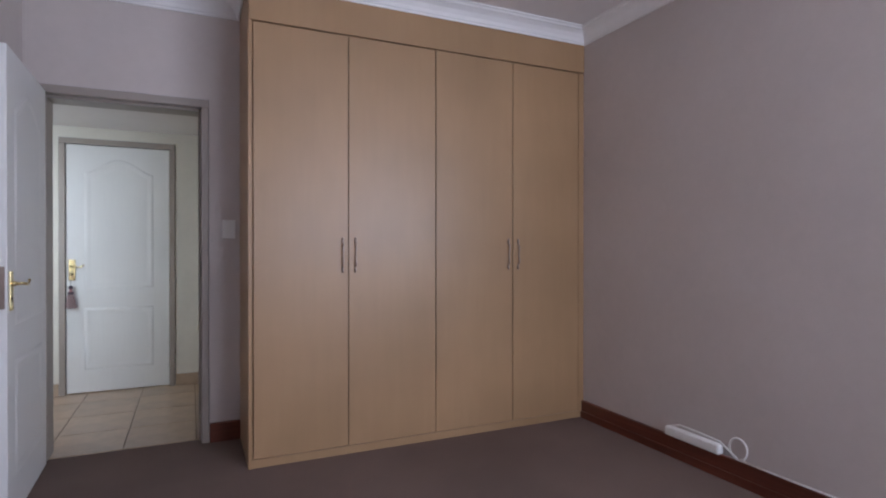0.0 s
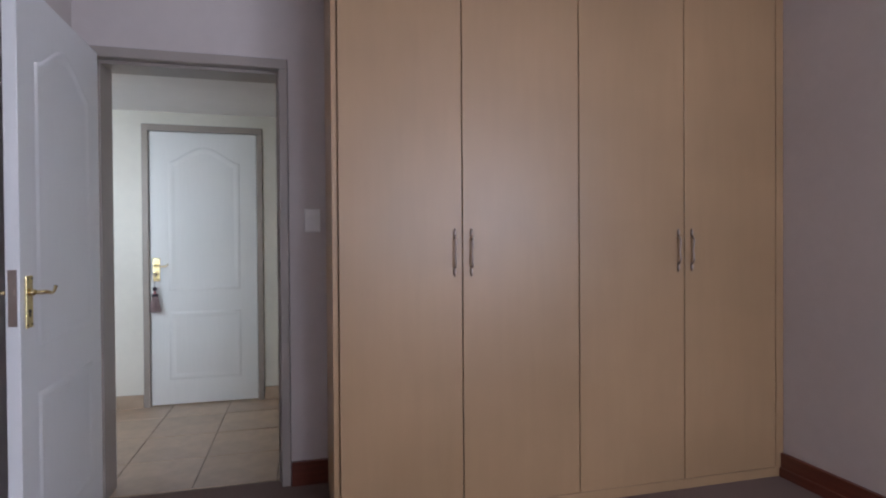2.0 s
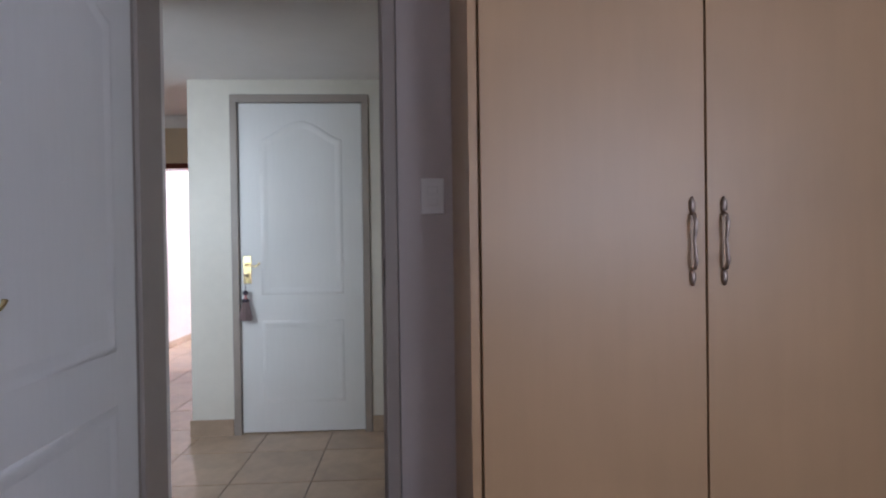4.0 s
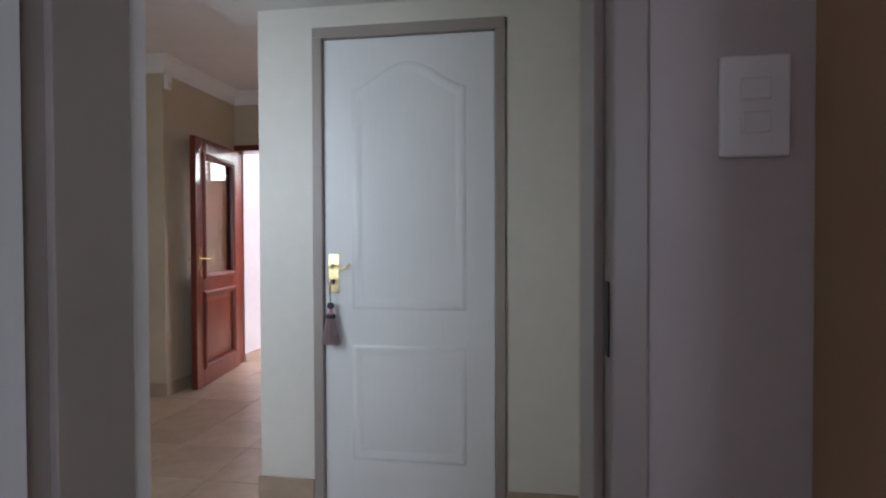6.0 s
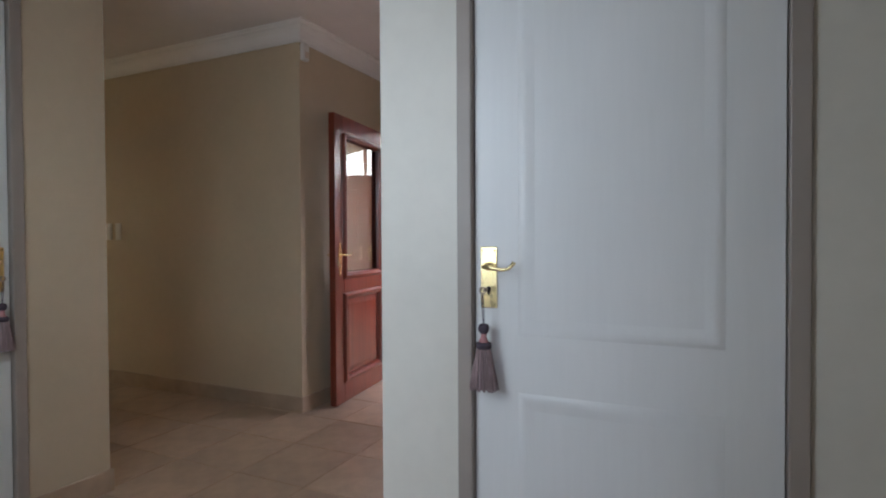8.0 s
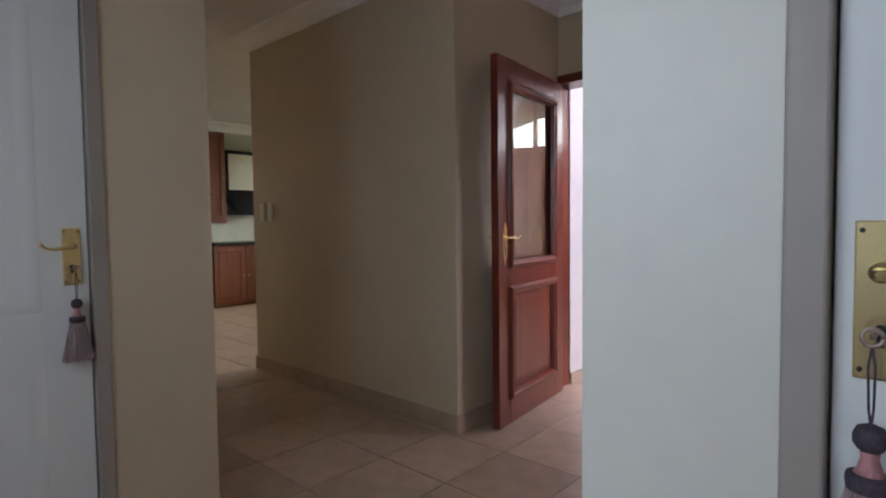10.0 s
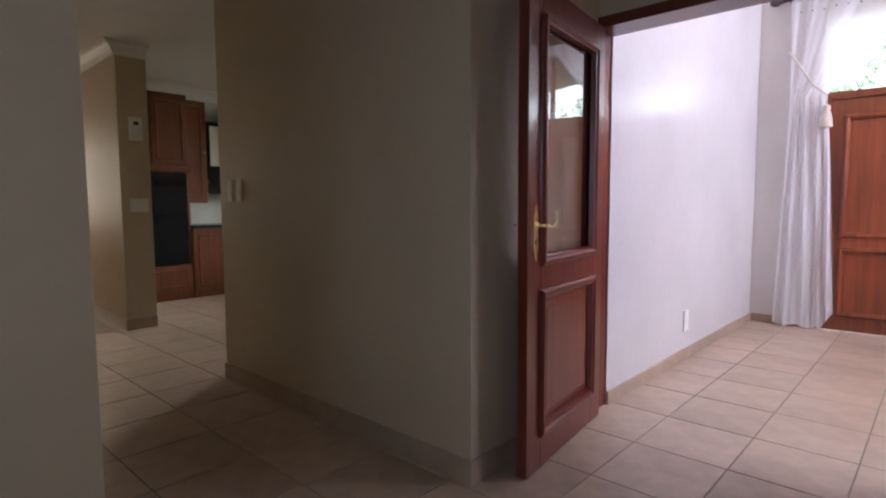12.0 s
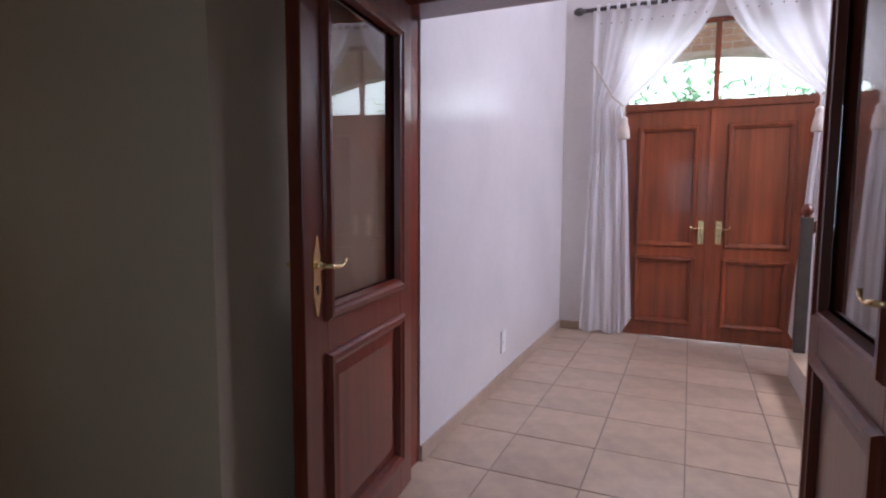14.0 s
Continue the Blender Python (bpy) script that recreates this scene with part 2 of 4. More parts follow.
# bedroom
structure("wall_bedroom_east", WALL, (BED_R, BED_R + 0.2, BED_B - 0.2, -1.0, -0.1, BED_H), (BED_R, BED_R + 0.2, 0.3, 4.07, -0.1, BED_H), (BED_R, BED_R + 0.2, -1.0, 0.3, -0.1, 0.9), (BED_R, BED_R + 0.2, -1.0, 0.3, 2.2, BED_H), label="plain taupe painted bedroom wall", category="wall")
structure("wall_bedroom_west", WALL, (BED_L - 0.15, BED_L, BED_B - 0.2, 4.07, -0.1, BED_H), label="plain taupe painted bedroom wall", category="wall")
structure("wall_bedroom_south", WALL, (BED_L, 1.5, BED_B - 0.2, BED_B, -0.1, BED_H), (2.65, BED_R, BED_B - 0.2, BED_B, -0.1, BED_H),
          (1.5, 2.65, BED_B - 0.2, BED_B, -0.1, 0.9), (1.5, 2.65, BED_B - 0.2, BED_B, 2.2, BED_H), label="taupe wall with the bedroom window opening", category="wall")
D0, D1, DH = -0.292, 0.513, 2.053
structure("wall_bedroom_north", WALL, (BED_L, D0 - 0.045, DOORWALL, 4.12, -0.1, BED_H), (D1 + 0.045, BED_R, DOORWALL, 4.12, -0.1, BED_H),
          (D0 - 0.045, D1 + 0.045, DOORWALL, 4.12, DH + 0.049, BED_H), label="taupe wall round the bedroom doorway", category="wall")
structure("wall_lobby_south", REVEAL, (-2.65, -1.6, 4.058, LOBBY_S, -0.1, CEIL_H), (-0.7, D0 - 0.004, 4.131, LOBBY_S, -0.1, CEIL_H), (D1 + 0.004, LOBBY_R + 0.15, 4.131, LOBBY_S, -0.1, CEIL_H),
          (-1.6, -0.7, 4.058, LOBBY_S, -0.1, 0.88), (-1.6, -0.7, 4.058, LOBBY_S, 2.03, CEIL_H),
          (D0 - 0.004, D1 + 0.004, 4.131, LOBBY_S, DH + 0.004, CEIL_H), label="pale lobby wall with doorway and window", category="wall")
structure("ceiling_bedroom", CEIL, (BED_L - 0.15, BED_R + 0.2, BED_B - 0.2, 4.07, BED_H, 2.88), label="white bedroom ceiling", category="ceiling")
# lobby
W0, W1, WH = -0.468, 0.288, 2.04
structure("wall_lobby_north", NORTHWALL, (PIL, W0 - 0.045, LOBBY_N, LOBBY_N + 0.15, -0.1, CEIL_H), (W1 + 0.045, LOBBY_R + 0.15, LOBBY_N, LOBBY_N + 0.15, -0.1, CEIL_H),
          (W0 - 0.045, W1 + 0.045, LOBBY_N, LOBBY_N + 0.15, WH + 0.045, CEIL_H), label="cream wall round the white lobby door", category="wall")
structure("wall_lobby_east", HALLWALL, (LOBBY_R, LOBBY_R + 0.15, LOBBY_S, LOBBY_N, -0.1, CEIL_H), label="cream end wall of the lobby", category="wall")
structure("wall_closet_back", HALLWALL, (PIL, LOBBY_R + 0.15, 6.3, 6.4, -0.1, CEIL_H), label="plain wall behind the lobby door", category="wall")
structure("ceiling_lobby", CEIL, (-0.94, LOBBY_R, LOBBY_S, LOBBY_N, 2.18, CEIL_H), (-0.94, PIL, LOBBY_N, 5.71, 2.18, CEIL_H), label="dropped white lobby ceiling", category="ceiling")
LW, LD0, LD1 = -2.29, 4.58, 5.345
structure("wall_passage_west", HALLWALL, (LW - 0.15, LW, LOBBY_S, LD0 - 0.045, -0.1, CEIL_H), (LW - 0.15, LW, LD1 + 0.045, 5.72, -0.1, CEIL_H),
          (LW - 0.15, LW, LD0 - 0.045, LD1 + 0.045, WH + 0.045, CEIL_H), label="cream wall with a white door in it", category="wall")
structure("wall_passage_south", HALLWALL, (-11, LW - 0.15, 5.57, 5.72, -0.1, CEIL_H), label="cream wall along the passage", category="wall")
structure("wall_recess_east", HALLWALL, (PIL + 0.06, PIL + 0.2, LOBBY_N + 0.15, ENT_Y, -0.1, CEIL_H), label="cream wall beside the glazed doors", category="wall")
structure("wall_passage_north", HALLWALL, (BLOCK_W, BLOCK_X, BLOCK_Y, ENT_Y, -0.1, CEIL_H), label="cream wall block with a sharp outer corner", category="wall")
structure("ceiling", CEIL, (-11.2, LOBBY_R + 0.2, 4.071, ENT_Y + 0.02, CEIL_H, CEIL_H + 0.15), (-11.2, BLOCK_W, ENT_Y + 0.02, 10.6, CEIL_H, CEIL_H + 0.15), label="white ceiling of the passage and kitchen", category="ceiling")
structure("wall_stub", HALLWALL, (-7.35, -6.22, 7.01, 7.26, -0.1, CEIL_H), label="cream wall end beside the kitchen", category="wall")
structure("wall_kitchen_west", SPLASH, (-8.25, -8.1, 7.3, 10.6, -0.1, CEIL_H), label="pale kitchen wall", category="wall")
# Window opening added out of view for the kitchen fill lamp
structure("wall_kitchen_north", HALLWALL, (-8.1, -7.3, 10.4, 10.6, -0.1, CEIL_H), (-5.9, BLOCK_W, 10.4, 10.6, -0.1, CEIL_H), (-7.3, -5.9, 10.4, 10.6, -0.1, 1.05), (-7.3, -5.9, 10.4, 10.6, 2.1, CEIL_H), label="kitchen wall with an added unseen window opening", category="wall")
structure("wall_kitchen_east", HALLWALL, (BLOCK_W, BLOCK_W + 0.15, ENT_Y, 10.4, -0.1, CEIL_H), label="plain kitchen wall", category="wall")
# End wall's opening is invented, out of view, for the passage fill
structure("wall_west_end", HALLWALL, (-11.2, -11, 5.57, 6.0, -0.1, CEIL_H), (-11.2, -11, 7.0, 7.6, -0.1, CEIL_H), (-11.2, -11, 6.0, 7.0, -0.1, 0.85), (-11.2, -11, 6.0, 7.0, 2.15, CEIL_H), label="cream wall with an added unseen window at the passage's end", category="wall")
structure("wall_passage_far", HALLWALL, (-11, -8.1, 7.4, 7.55, -0.1, CEIL_H), label="cream wall at the passage's end", category="wall")
# entrance hall
O0, O1, OH = -2.24, -0.715, 1.975
structure("wall_entrance_south", HALLWALL, (ENT_L - 0.15, O0 - 0.05, ENT_Y, ENT_Y + 0.16, -0.1, 4.6), (O1 + 0.05, 1.9, ENT_Y, ENT_Y + 0.16, -0.1, 4.6),
          (O0 - 0.05, O1 + 0.05, ENT_Y, ENT_Y + 0.16, OH + 0.05, 4.6), label="cream wall over the glazed doors", category="wall")
structure("wall_entrance_west", ENTRYWALL, (ENT_L - 0.15, ENT_L, ENT_Y + 0.16, FRONT + 0.2, -0.1, 4.6), label="glossy off-white entrance wall", category="wall")
F0, F1, FT, FW = -1.68, -0.29, 2.0, 2.66
structure("wall_front", ENTRYWALL, (ENT_L, F0 - 0.05, FRONT, FRONT + 0.2, -0.1, 4.6), (F1 + 0.05, 1.75, FRONT, FRONT + 0.2, -0.1, 4.6),
          (F0 - 0.05, F1 + 0.05, FRONT, FRONT + 0.2, FW + 0.04, 4.6), label="off-white wall round the front doors", category="wall")
# The high opening is invented, out of view, to hold the fill lamp
structure("wall_stairs_east", ENTRYWALL, (1.75, 1.9, ENT_Y + 0.16, 8.45, -0.1, 4.6), (1.75, 1.9, 10.75, FRONT + 0.2, -0.1, 4.6), (1.75, 1.9, 8.45, 10.75, -0.1, 2.55), (1.75, 1.9, 8.45, 10.75, 4.25, 4.6),
          label="off-white stairwell wall with an added unseen high window", category="wall")
structure("ceiling_entrance", CEIL, (ENT_L - 0.15, 1.9, ENT_Y, FRONT + 0.2, 4.6, 4.75), label="high white entrance ceiling", category="ceiling")


# ---- cornices and skirtings ----
def cornice(name, a, b, inward, z, mats=CORNICE, size=0.1, ends=(0, 0)):
    """A moulded cornice from a to b along a wall; inward is the unit normal into the room, z its lower edge.
    ends: +1 lengthens the top of that end by its depth (outer corner), -1 shortens it (inner corner)."""
    a, b, w = Vector((*a, 0)), Vector((*b, 0)), Vector((*inward, 0))
    d = (b - a).normalized()
    s = size
    prof = [(0, 0), (0.12 * s, 0), (0.14 * s, 0.12 * s), (0.2 * s, 0.16 * s), (0.28 * s, 0.36 * s), (0.46 * s, 0.6 * s), (0.66 * s, 0.74 * s), (0.82 * s, 0.8 * s), (0.86 * s, 0.9 * s), (s, 0.92 * s), (s, s), (0, s)]
    bm = bmesh.new()
    r0 = [bm.verts.new(a + w * o - d * o * ends[0] + Vector((0, 0, z + h))) for o, h in prof]
    r1 = [bm.verts.new(b + w * o + d * o * ends[1] + Vector((0, 0, z + h))) for o, h in prof]
    for k in range(len(prof)):
        j = (k + 1) % len(prof)
        bm.faces.new((r0[k], r0[j], r1[j], r1[k]))
    bm.faces.new(r0[::-1]), bm.faces.new(r1)
    return obj(name, bm, mats, None, "white moulded plaster cornice under the ceiling", "cornice", "structure")


WD0, WD1, WDY = 0.735, 2.975, 3.366
cornice("cornice_bedroom_east", (BED_R, BED_B), (BED_R, WDY), (-1, 0), BED_H - 0.1, ends=(-1, -1))
cornice("cornice_bedroom_wardrobe", (WD0 + 0.0, WDY - 0.002), (BED_R, WDY - 0.002), (0, -1), BED_H - 0.1, ends=(1, -1))
cornice("cornice_bedroom_wardrobe_side", (WD0 - 0.002, DOORWALL), (WD0 - 0.002, WDY), (-1, 0), BED_H - 0.1, ends=(-1, 1))
cornice("cornice_bedroom_north", (BED_L, DOORWALL), (WD0, DOORWALL), (0, -1), BED_H - 0.1, ends=(-1, -1))
cornice("cornice_bedroom_west", (BED_L, BED_B), (BED_L, DOORWALL), (1, 0), BED_H - 0.1, ends=(-1, -1))
cornice("cornice_bedroom_south", (BED_L, BED_B), (BED_R, BED_B), (0, 1), BED_H - 0.1, ends=(-1, -1))
cornice("cornice_passage", (BLOCK_W, BLOCK_Y), (BLOCK_X, BLOCK_Y), (0, -1), CEIL_H - 0.105, ends=(1, 1), size=0.105)
cornice("cornice_recess_west", (BLOCK_X, BLOCK_Y), (BLOCK_X, ENT_Y), (1, 0), CEIL_H - 0.105, ends=(1, -1), size=0.105)
cornice("cornice_recess_north", (BLOCK_X, ENT_Y), (PIL, ENT_Y), (0, -1), CEIL_H - 0.105, ends=(-1, -1), size=0.105)
cornice("cornice_recess_east", (PIL + 0.06, 5.72), (PIL + 0.06, ENT_Y), (-1, 0), CEIL_H - 0.105, ends=(0, -1), size=0.105)
cornice("cornice_passage_west", (LW, LOBBY_S), (LW, 5.72), (1, 0), CEIL_H - 0.105, ends=(-1, 1), size=0.105)
cornice("cornice_passage_south", (-11, 5.72), (LW, 5.72), (0, 1), CEIL_H - 0.105, ends=(0, 1), size=0.105)
cornice("cornice_stub_south", (-7.35, 7.01), (-6.22, 7.01), (0, -1), CEIL_H - 0.105, ends=(0, 1), size=0.105)
cornice("cornice_stub_east", (-6.22, 7.01), (-6.22, 7.26), (1, 0), CEIL_H - 0.105, ends=(1, 0), size=0.105)


def skirting(name, mat, x0, x1, y0, y1, h, label, lip=0.0):
    bm = boxm(x0, x1, y0, y1, -0.02, h - lip, bevel=0.003)
    return obj(name, bm, mat, None, label, "skirting", "structure")


SK = "low beige tile skirting"
skirting("baseboard_bedroom_east", SKIRT, BED_R - 0.022, BED_R - 0.001, BED_B, WDY, 0.122, "dark mahogany skirting board")
skirting("baseboard_bedroom_east_cap", SKIRT, BED_R - 0.03, BED_R - 0.001, BED_B, WDY, 0.05, "dark mahogany skirting foot")
skirting("baseboard_bedroom_north", SKIRT, D1 + 0.046, WD0, DOORWALL - 0.022, DOORWALL - 0.001, 0.122, "dark mahogany skirting board")
skirting("baseboard_bedroom_west", SKIRT, BED_L + 0.001, BED_L + 0.022, BED_B, DOORWALL, 0.122, "dark mahogany skirting board")
H = 0.1
skirting("baseboard_pillar", TILESKIRT, PIL - 0.012, W0 - 0.046, LOBBY_N - 0.012, LOBBY_N - 0.001, H, SK)
skirting("baseboard_pillar_side", TILESKIRT, PIL - 0.012, PIL - 0.001, LOBBY_N - 0.001, LOBBY_N + 0.15, H, SK)
skirting("baseboard_lobby_north", TILESKIRT, W1 + 0.046, LOBBY_R, LOBBY_N - 0.012, LOBBY_N - 0.001, H, SK)
skirting("baseboard_lobby_east", TILESKIRT, LOBBY_R - 0.012, LOBBY_R - 0.001, LOBBY_S, LOBBY_N - 0.013, H, SK)
skirting("baseboard_passage_west", TILESKIRT, LW + 0.001, LW + 0.012, LD1 + 0.047, 5.732, H, SK)
skirting("baseboard_passage_south", TILESKIRT, -11, LW + 0.001, 5.721, 5.732, H, SK)
skirting("baseboard_passage_north", TILESKIRT, BLOCK_W - 0.012, BLOCK_X + 0.012, BLOCK_Y - 0.012, BLOCK_Y - 0.001, H, SK)
skirting("baseboard_recess_west", TILESKIRT, BLOCK_X + 0.001, BLOCK_X + 0.012, BLOCK_Y - 0.001, ENT_Y, H, SK)
skirting("baseboard_entrance_west", TILESKIRT, ENT_L + 0.001, ENT_L + 0.012, ENT_Y + 0.16, FRONT, 0.075, SK)
skirting("baseboard_front", TILESKIRT, ENT_L + 0.012, F0 - 0.06, FRONT - 0.012, FRONT - 0.001, 0.075, SK)
skirting("baseboard_stub_south", TILESKIRT, -7.35, -6.208, 6.998, 7.009, H, SK)
skirting("baseboard_stub_east", TILESKIRT, -6.219, -6.208, 7.009, 7.26, H, SK)


# ---- door frames ----
def frame_y(name, x0, x1, h, y0, y1, mat, label, w=0.043, rebate=None):
    """A frame in a wall along x: two jambs and a head with a stop."""
    t = thing(name, pose((x0 + x1) / 2, y0, 0), label, "door frame", kind="structure")
    m = (x0 + x1) / 2
    part("jamb", boxm(x0 - w - m, x0 - m, 0, y1 - y0, -0.01, h, bevel=0.004), mat, t)
    part("jamb", boxm(x1 - m, x1 + w - m, 0, y1 - y0, -0.01, h, bevel=0.004), mat, t)
    part("head", boxm(x0 - w - m, x1 + w - m, 0, y1 - y0, h, h + w + 0.004, bevel=0.004), mat, t)
    if rebate:
        s0, s1 = rebate
        part("stop", boxm(x0 - m, x0 + 0.014 - m, s0 - y0, s1 - y0, 0, h - 0.002, bevel=0.002), mat, t)
        part("stop", boxm(x1 - 0.014 - m, x1 - m, s0 - y0, s1 - y0, 0, h - 0.002, bevel=0.002), mat, t)
        part("stop", boxm(x0 - m, x1 - m, s0 - y0, s1 - y0, h - 0.014, h + 0.001, bevel=0.002), mat, t)
    return t


bed_frame = frame_y("door_frame_1", D0, D1, DH, DOORWALL - 0.012, 4.13, TAUPE, "taupe painted steel frame of the bedroom doorway", rebate=(3.962, 4.126))
part("strike_plate", boxm((D1 - D0) / 2 - 0.003, (D1 - D0) / 2 - 0.0005, 0.012, 0.034, 1.02, 1.11), DARK, bed_frame, "dark steel strike plate")
frame_y("door_frame_2", W0, W1, WH, LOBBY_N - 0.012, LOBBY_N + 0.15, TAUPE, "taupe painted steel frame of the lobby door")


def frame_x(name, y0, y1, h, x0, x1, mat, label, w=0.043):
    t = thing(name, pose(x0, (y0 + y1) / 2, 0), label, "door frame", kind="structure")
    m = (y1 - y0) / 2
    part("jamb", boxm(0, x1 - x0, -m - w, -m, -0.01, h, bevel=0.004), mat, t)
    part("jamb", boxm(0, x1 - x0, m, m + w, -0.01, h, bevel=0.004), mat, t)
    part("head", boxm(0, x1 - x0, -m - w, m + w, h, h + w, bevel=0.004), mat, t)
    return t


frame_x("door_frame_3", LD0, LD1, WH, LW - 0.15, LW + 0.012, TAUPE, "taupe painted steel frame of the passage door")
frame_y("door_frame_4", O0, O1, OH, ENT_Y - 0.012, ENT_Y + 0.172, MAHOG, "mahogany frame of the glazed double doors", w=0.05)


# ---- door furniture ----
def lever_handle(parent, x, y, z, way, side=-1, brass=BRASS, key=True, h=0.17, w=0.048, fancy=False):
    """A brass back plate with a scrolled lever. way: +1 or -1, where the lever points along x; side: -1 on the -y face."""
    bm = bmesh.new()
    if fancy:
        pts = []
        for k in range(28):
            a = 2 * math.pi * k / 28
            r = 1 + 0.12 * math.cos(6 * a)
            pts.append((x + 0.5 * w * r * math.sin(a), z - 0.03 + 0.52 * h * math.cos(a) * (1 + 0.05 * math.cos(4 * a))))
        prism(bm, pts, y, y + side * 0.006)
    else:
        box(bm, x - w / 2, x + w / 2, min(y, y + side * 0.006), max(y, y + side * 0.006), z - h * 0.68, z + h * 0.32, bevel=0.002)
    plate = part("handle_plate", bm, brass, parent, "polished brass back plate")
    bm = bmesh.new()
    if not fancy:
        for sx in (-1, 1):
            for zz in (z - h * 0.62, z + h * 0.26):
                tube(bm, [(x + sx * w * 0.36, y + side * 0.005, zz), (x + sx * w * 0.36, y + side * 0.0075, zz)], 0.0028, 8)
        part("screws", bm, DARK, plate, "dark screw heads")
    bm = bmesh.new()
    tube(bm, [(x, y + side * 0.004, z), (x, y + side * 0.02, z)], 0.011, 12)
    tube(bm, [(x, y + side * 0.018, z), (x, y + side * 0.04, z), (x + way * 0.008, y + side * 0.047, z), (x + way * 0.035, y + side * 0.049, z - 0.004), (x + way * 0.055, y + side * 0.049, z - 0.007),
              (x + way * 0.072, y + side * 0.049, z - 0.003), (x + way * 0.083, y + side * 0.049, z + 0.006), (x + way * 0.087, y + side * 0.049, z + 0.014)], [0.007, 0.007, 0.007, 0.006, 0.005, 0.0045, 0.005, 0.0065], 10)
    part("lever", bm, brass, parent, "scrolled brass lever", smooth=True)
    bm = bmesh.new()
    tube(bm, [(x, y + side * 0.005, z - 0.062), (x, y + side * 0.0078, z - 0.062)], 0.0065, 10)
    box(bm, x - 0.003, x + 0.003, min(y + side * 0.005, y + side * 0.0078), max(y + side * 0.005, y + side * 0.0078), z - 0.08, z - 0.062)
    part("keyhole", bm, DARK, plate)


def key_tassel(m, label):
    """A key in its lock with a tassel on a loop of cord; the origin is the keyhole, the door lies towards +y."""
    t = thing("key_tassel", m, label, "tassel", "door key tassels")
    bm = bmesh.new()
    tube(bm, [(0, 0.004, 0), (0, -0.028, 0)], 0.0035, 8)
    tube(bm, [(0.009 * math.cos(a), -0.034, 0.009 * math.sin(a)) for a in [2 * math.pi * k / 12 for k in range(13)]], 0.0025, 6)
    part("key", bm, STEEL, t, "small steel key", smooth=True)
    bm = bmesh.new()
    for s in (-1, 1):
        tube(bm, [(0, -0.034, -0.009), (s * 0.003, -0.034, -0.03), (s * 0.002, -0.03, -0.075), (0, -0.028, -0.095)], 0.0013, 5)
    part("cord", bm, GREYCORD, t)
    part("knot", lathe(bmesh.new(), [(0.003, -0.07), (0.012, -0.074), (0.0155, -0.082), (0.0155, -0.09), (0.011, -0.097), (0.008, -0.099)], at=(0, -0.028, -0.02)), GREYCORD, t, "dark corded knot", smooth=True)
    part("neck", lathe(bmesh.new(), [(0.009, -0.097), (0.008, -0.106), (0.011, -0.117), (0.016, -0.125)], at=(0, -0.028, -0.02)), PINK, t, "dusty pink neck", smooth=True)
    part("collar", lathe(bmesh.new(), [(0.014, -0.122), (0.0205, -0.124), (0.0215, -0.131), (0.0205, -0.139), (0.016, -0.141)], at=(0, -0.028, -0.02)), GREYCORD, t, "dark collar band", smooth=True)
    bm = bmesh.new()
    rnd = random.Random(4)
    for k in range(90):
        a, q = 2 * math.pi * k / 90, rnd.uniform(0.6, 1)
        e = 0.042 * q + rnd.uniform(-0.002, 0.002)
        tube(bm, [(0.018 * q * math.cos(a), -0.028 + 0.016 * q * math.sin(a), -0.158), (0.027 * q * math.cos(a), -0.028 + 0.02 * q * math.sin(a), -0.2),
                  (e * math.cos(a), -0.028 + 0.022 * q * math.sin(a), -0.272 + rnd.uniform(-0.004, 0.004))], 0.0021, 4)
    tagged(part("skirt", bm, TASSEL, t, "mauve grey yarn skirt"), kind="stuff")
    return t


MOULD = [(0, -0.0005), (0.007, 0.0036), (0.016, 0.0056), (0.026, 0.0048), (0.038, 0.0016), (0.05, -0.0005)]


def white_door(name, m, width, height, label, way=1, plate_x=0.05, key=None, handle_z=1.044):
    """A white moulded two-panel door; hinge edge at x=0 or x=width, face towards -y and +y, leaf 40 mm thick."""
    t = thing(name, m, label, "door", kind="structure")
    bm = boxm(0, width, 0, 0.04, 0.008, height, bevel=0.002)
    part("leaf", bm, WHITE, t)
    x0, x1 = 0.125, width - 0.12
    up = [(x0, 0.855), (x1, 0.855), (x1, 1.815)]
    for k in range(1, 16):
        u = k / 16
        up.append((x1 + (x0 - x1) * u, 1.815 + 0.115 * (0.5 - 0.5 * math.cos(2 * math.pi * u)) ** 0.8))
    up.append((x0, 1.815))
    low = [(x0, 0.19), (x1, 0.19), (x1, 0.7), (x0, 0.7)]
    for side in (0, 1):
        for nm, outline in (("upper_moulding", up), ("lower_moulding", low)):
            bm = ring(bmesh.new(), outline, MOULD, 0.0)
            if side:
                for v in bm.verts:
                    v.co.y = 0.04 - v.co.y
            part(nm, bm, WHITE, t, smooth=True)
    lever_handle(t, plate_x, 0.0, handle_z, way, -1)
    lever_handle(t, plate_x, 0.04, handle_z, way, 1)
    return t


white_door("door_1", pose(W0 + 0.003, LOBBY_N + 0.012, 0), W1 - W0 - 0.006, WH - 0.003, "white moulded two-panel door, shut, with brass handle", plate_x=0.042)
key_tassel(pose(W0 + 0.041, LOBBY_N + 0.004, 0.98), "mauve tassel on a key in the lobby door")
white_door("door_2", pose(LW - 0.012, LD0 + 0.003, 0, 0, 0, 90), LD1 - LD0 - 0.006, WH - 0.003, "white moulded two-panel passage door, shut, with brass handle", way=-1, plate_x=LD1 - LD0 - 0.05)
key_tassel(pose(LW - 0.004, LD1 - 0.047, 0.98, 0, 0, 90), "mauve tassel on a key in the passage door")
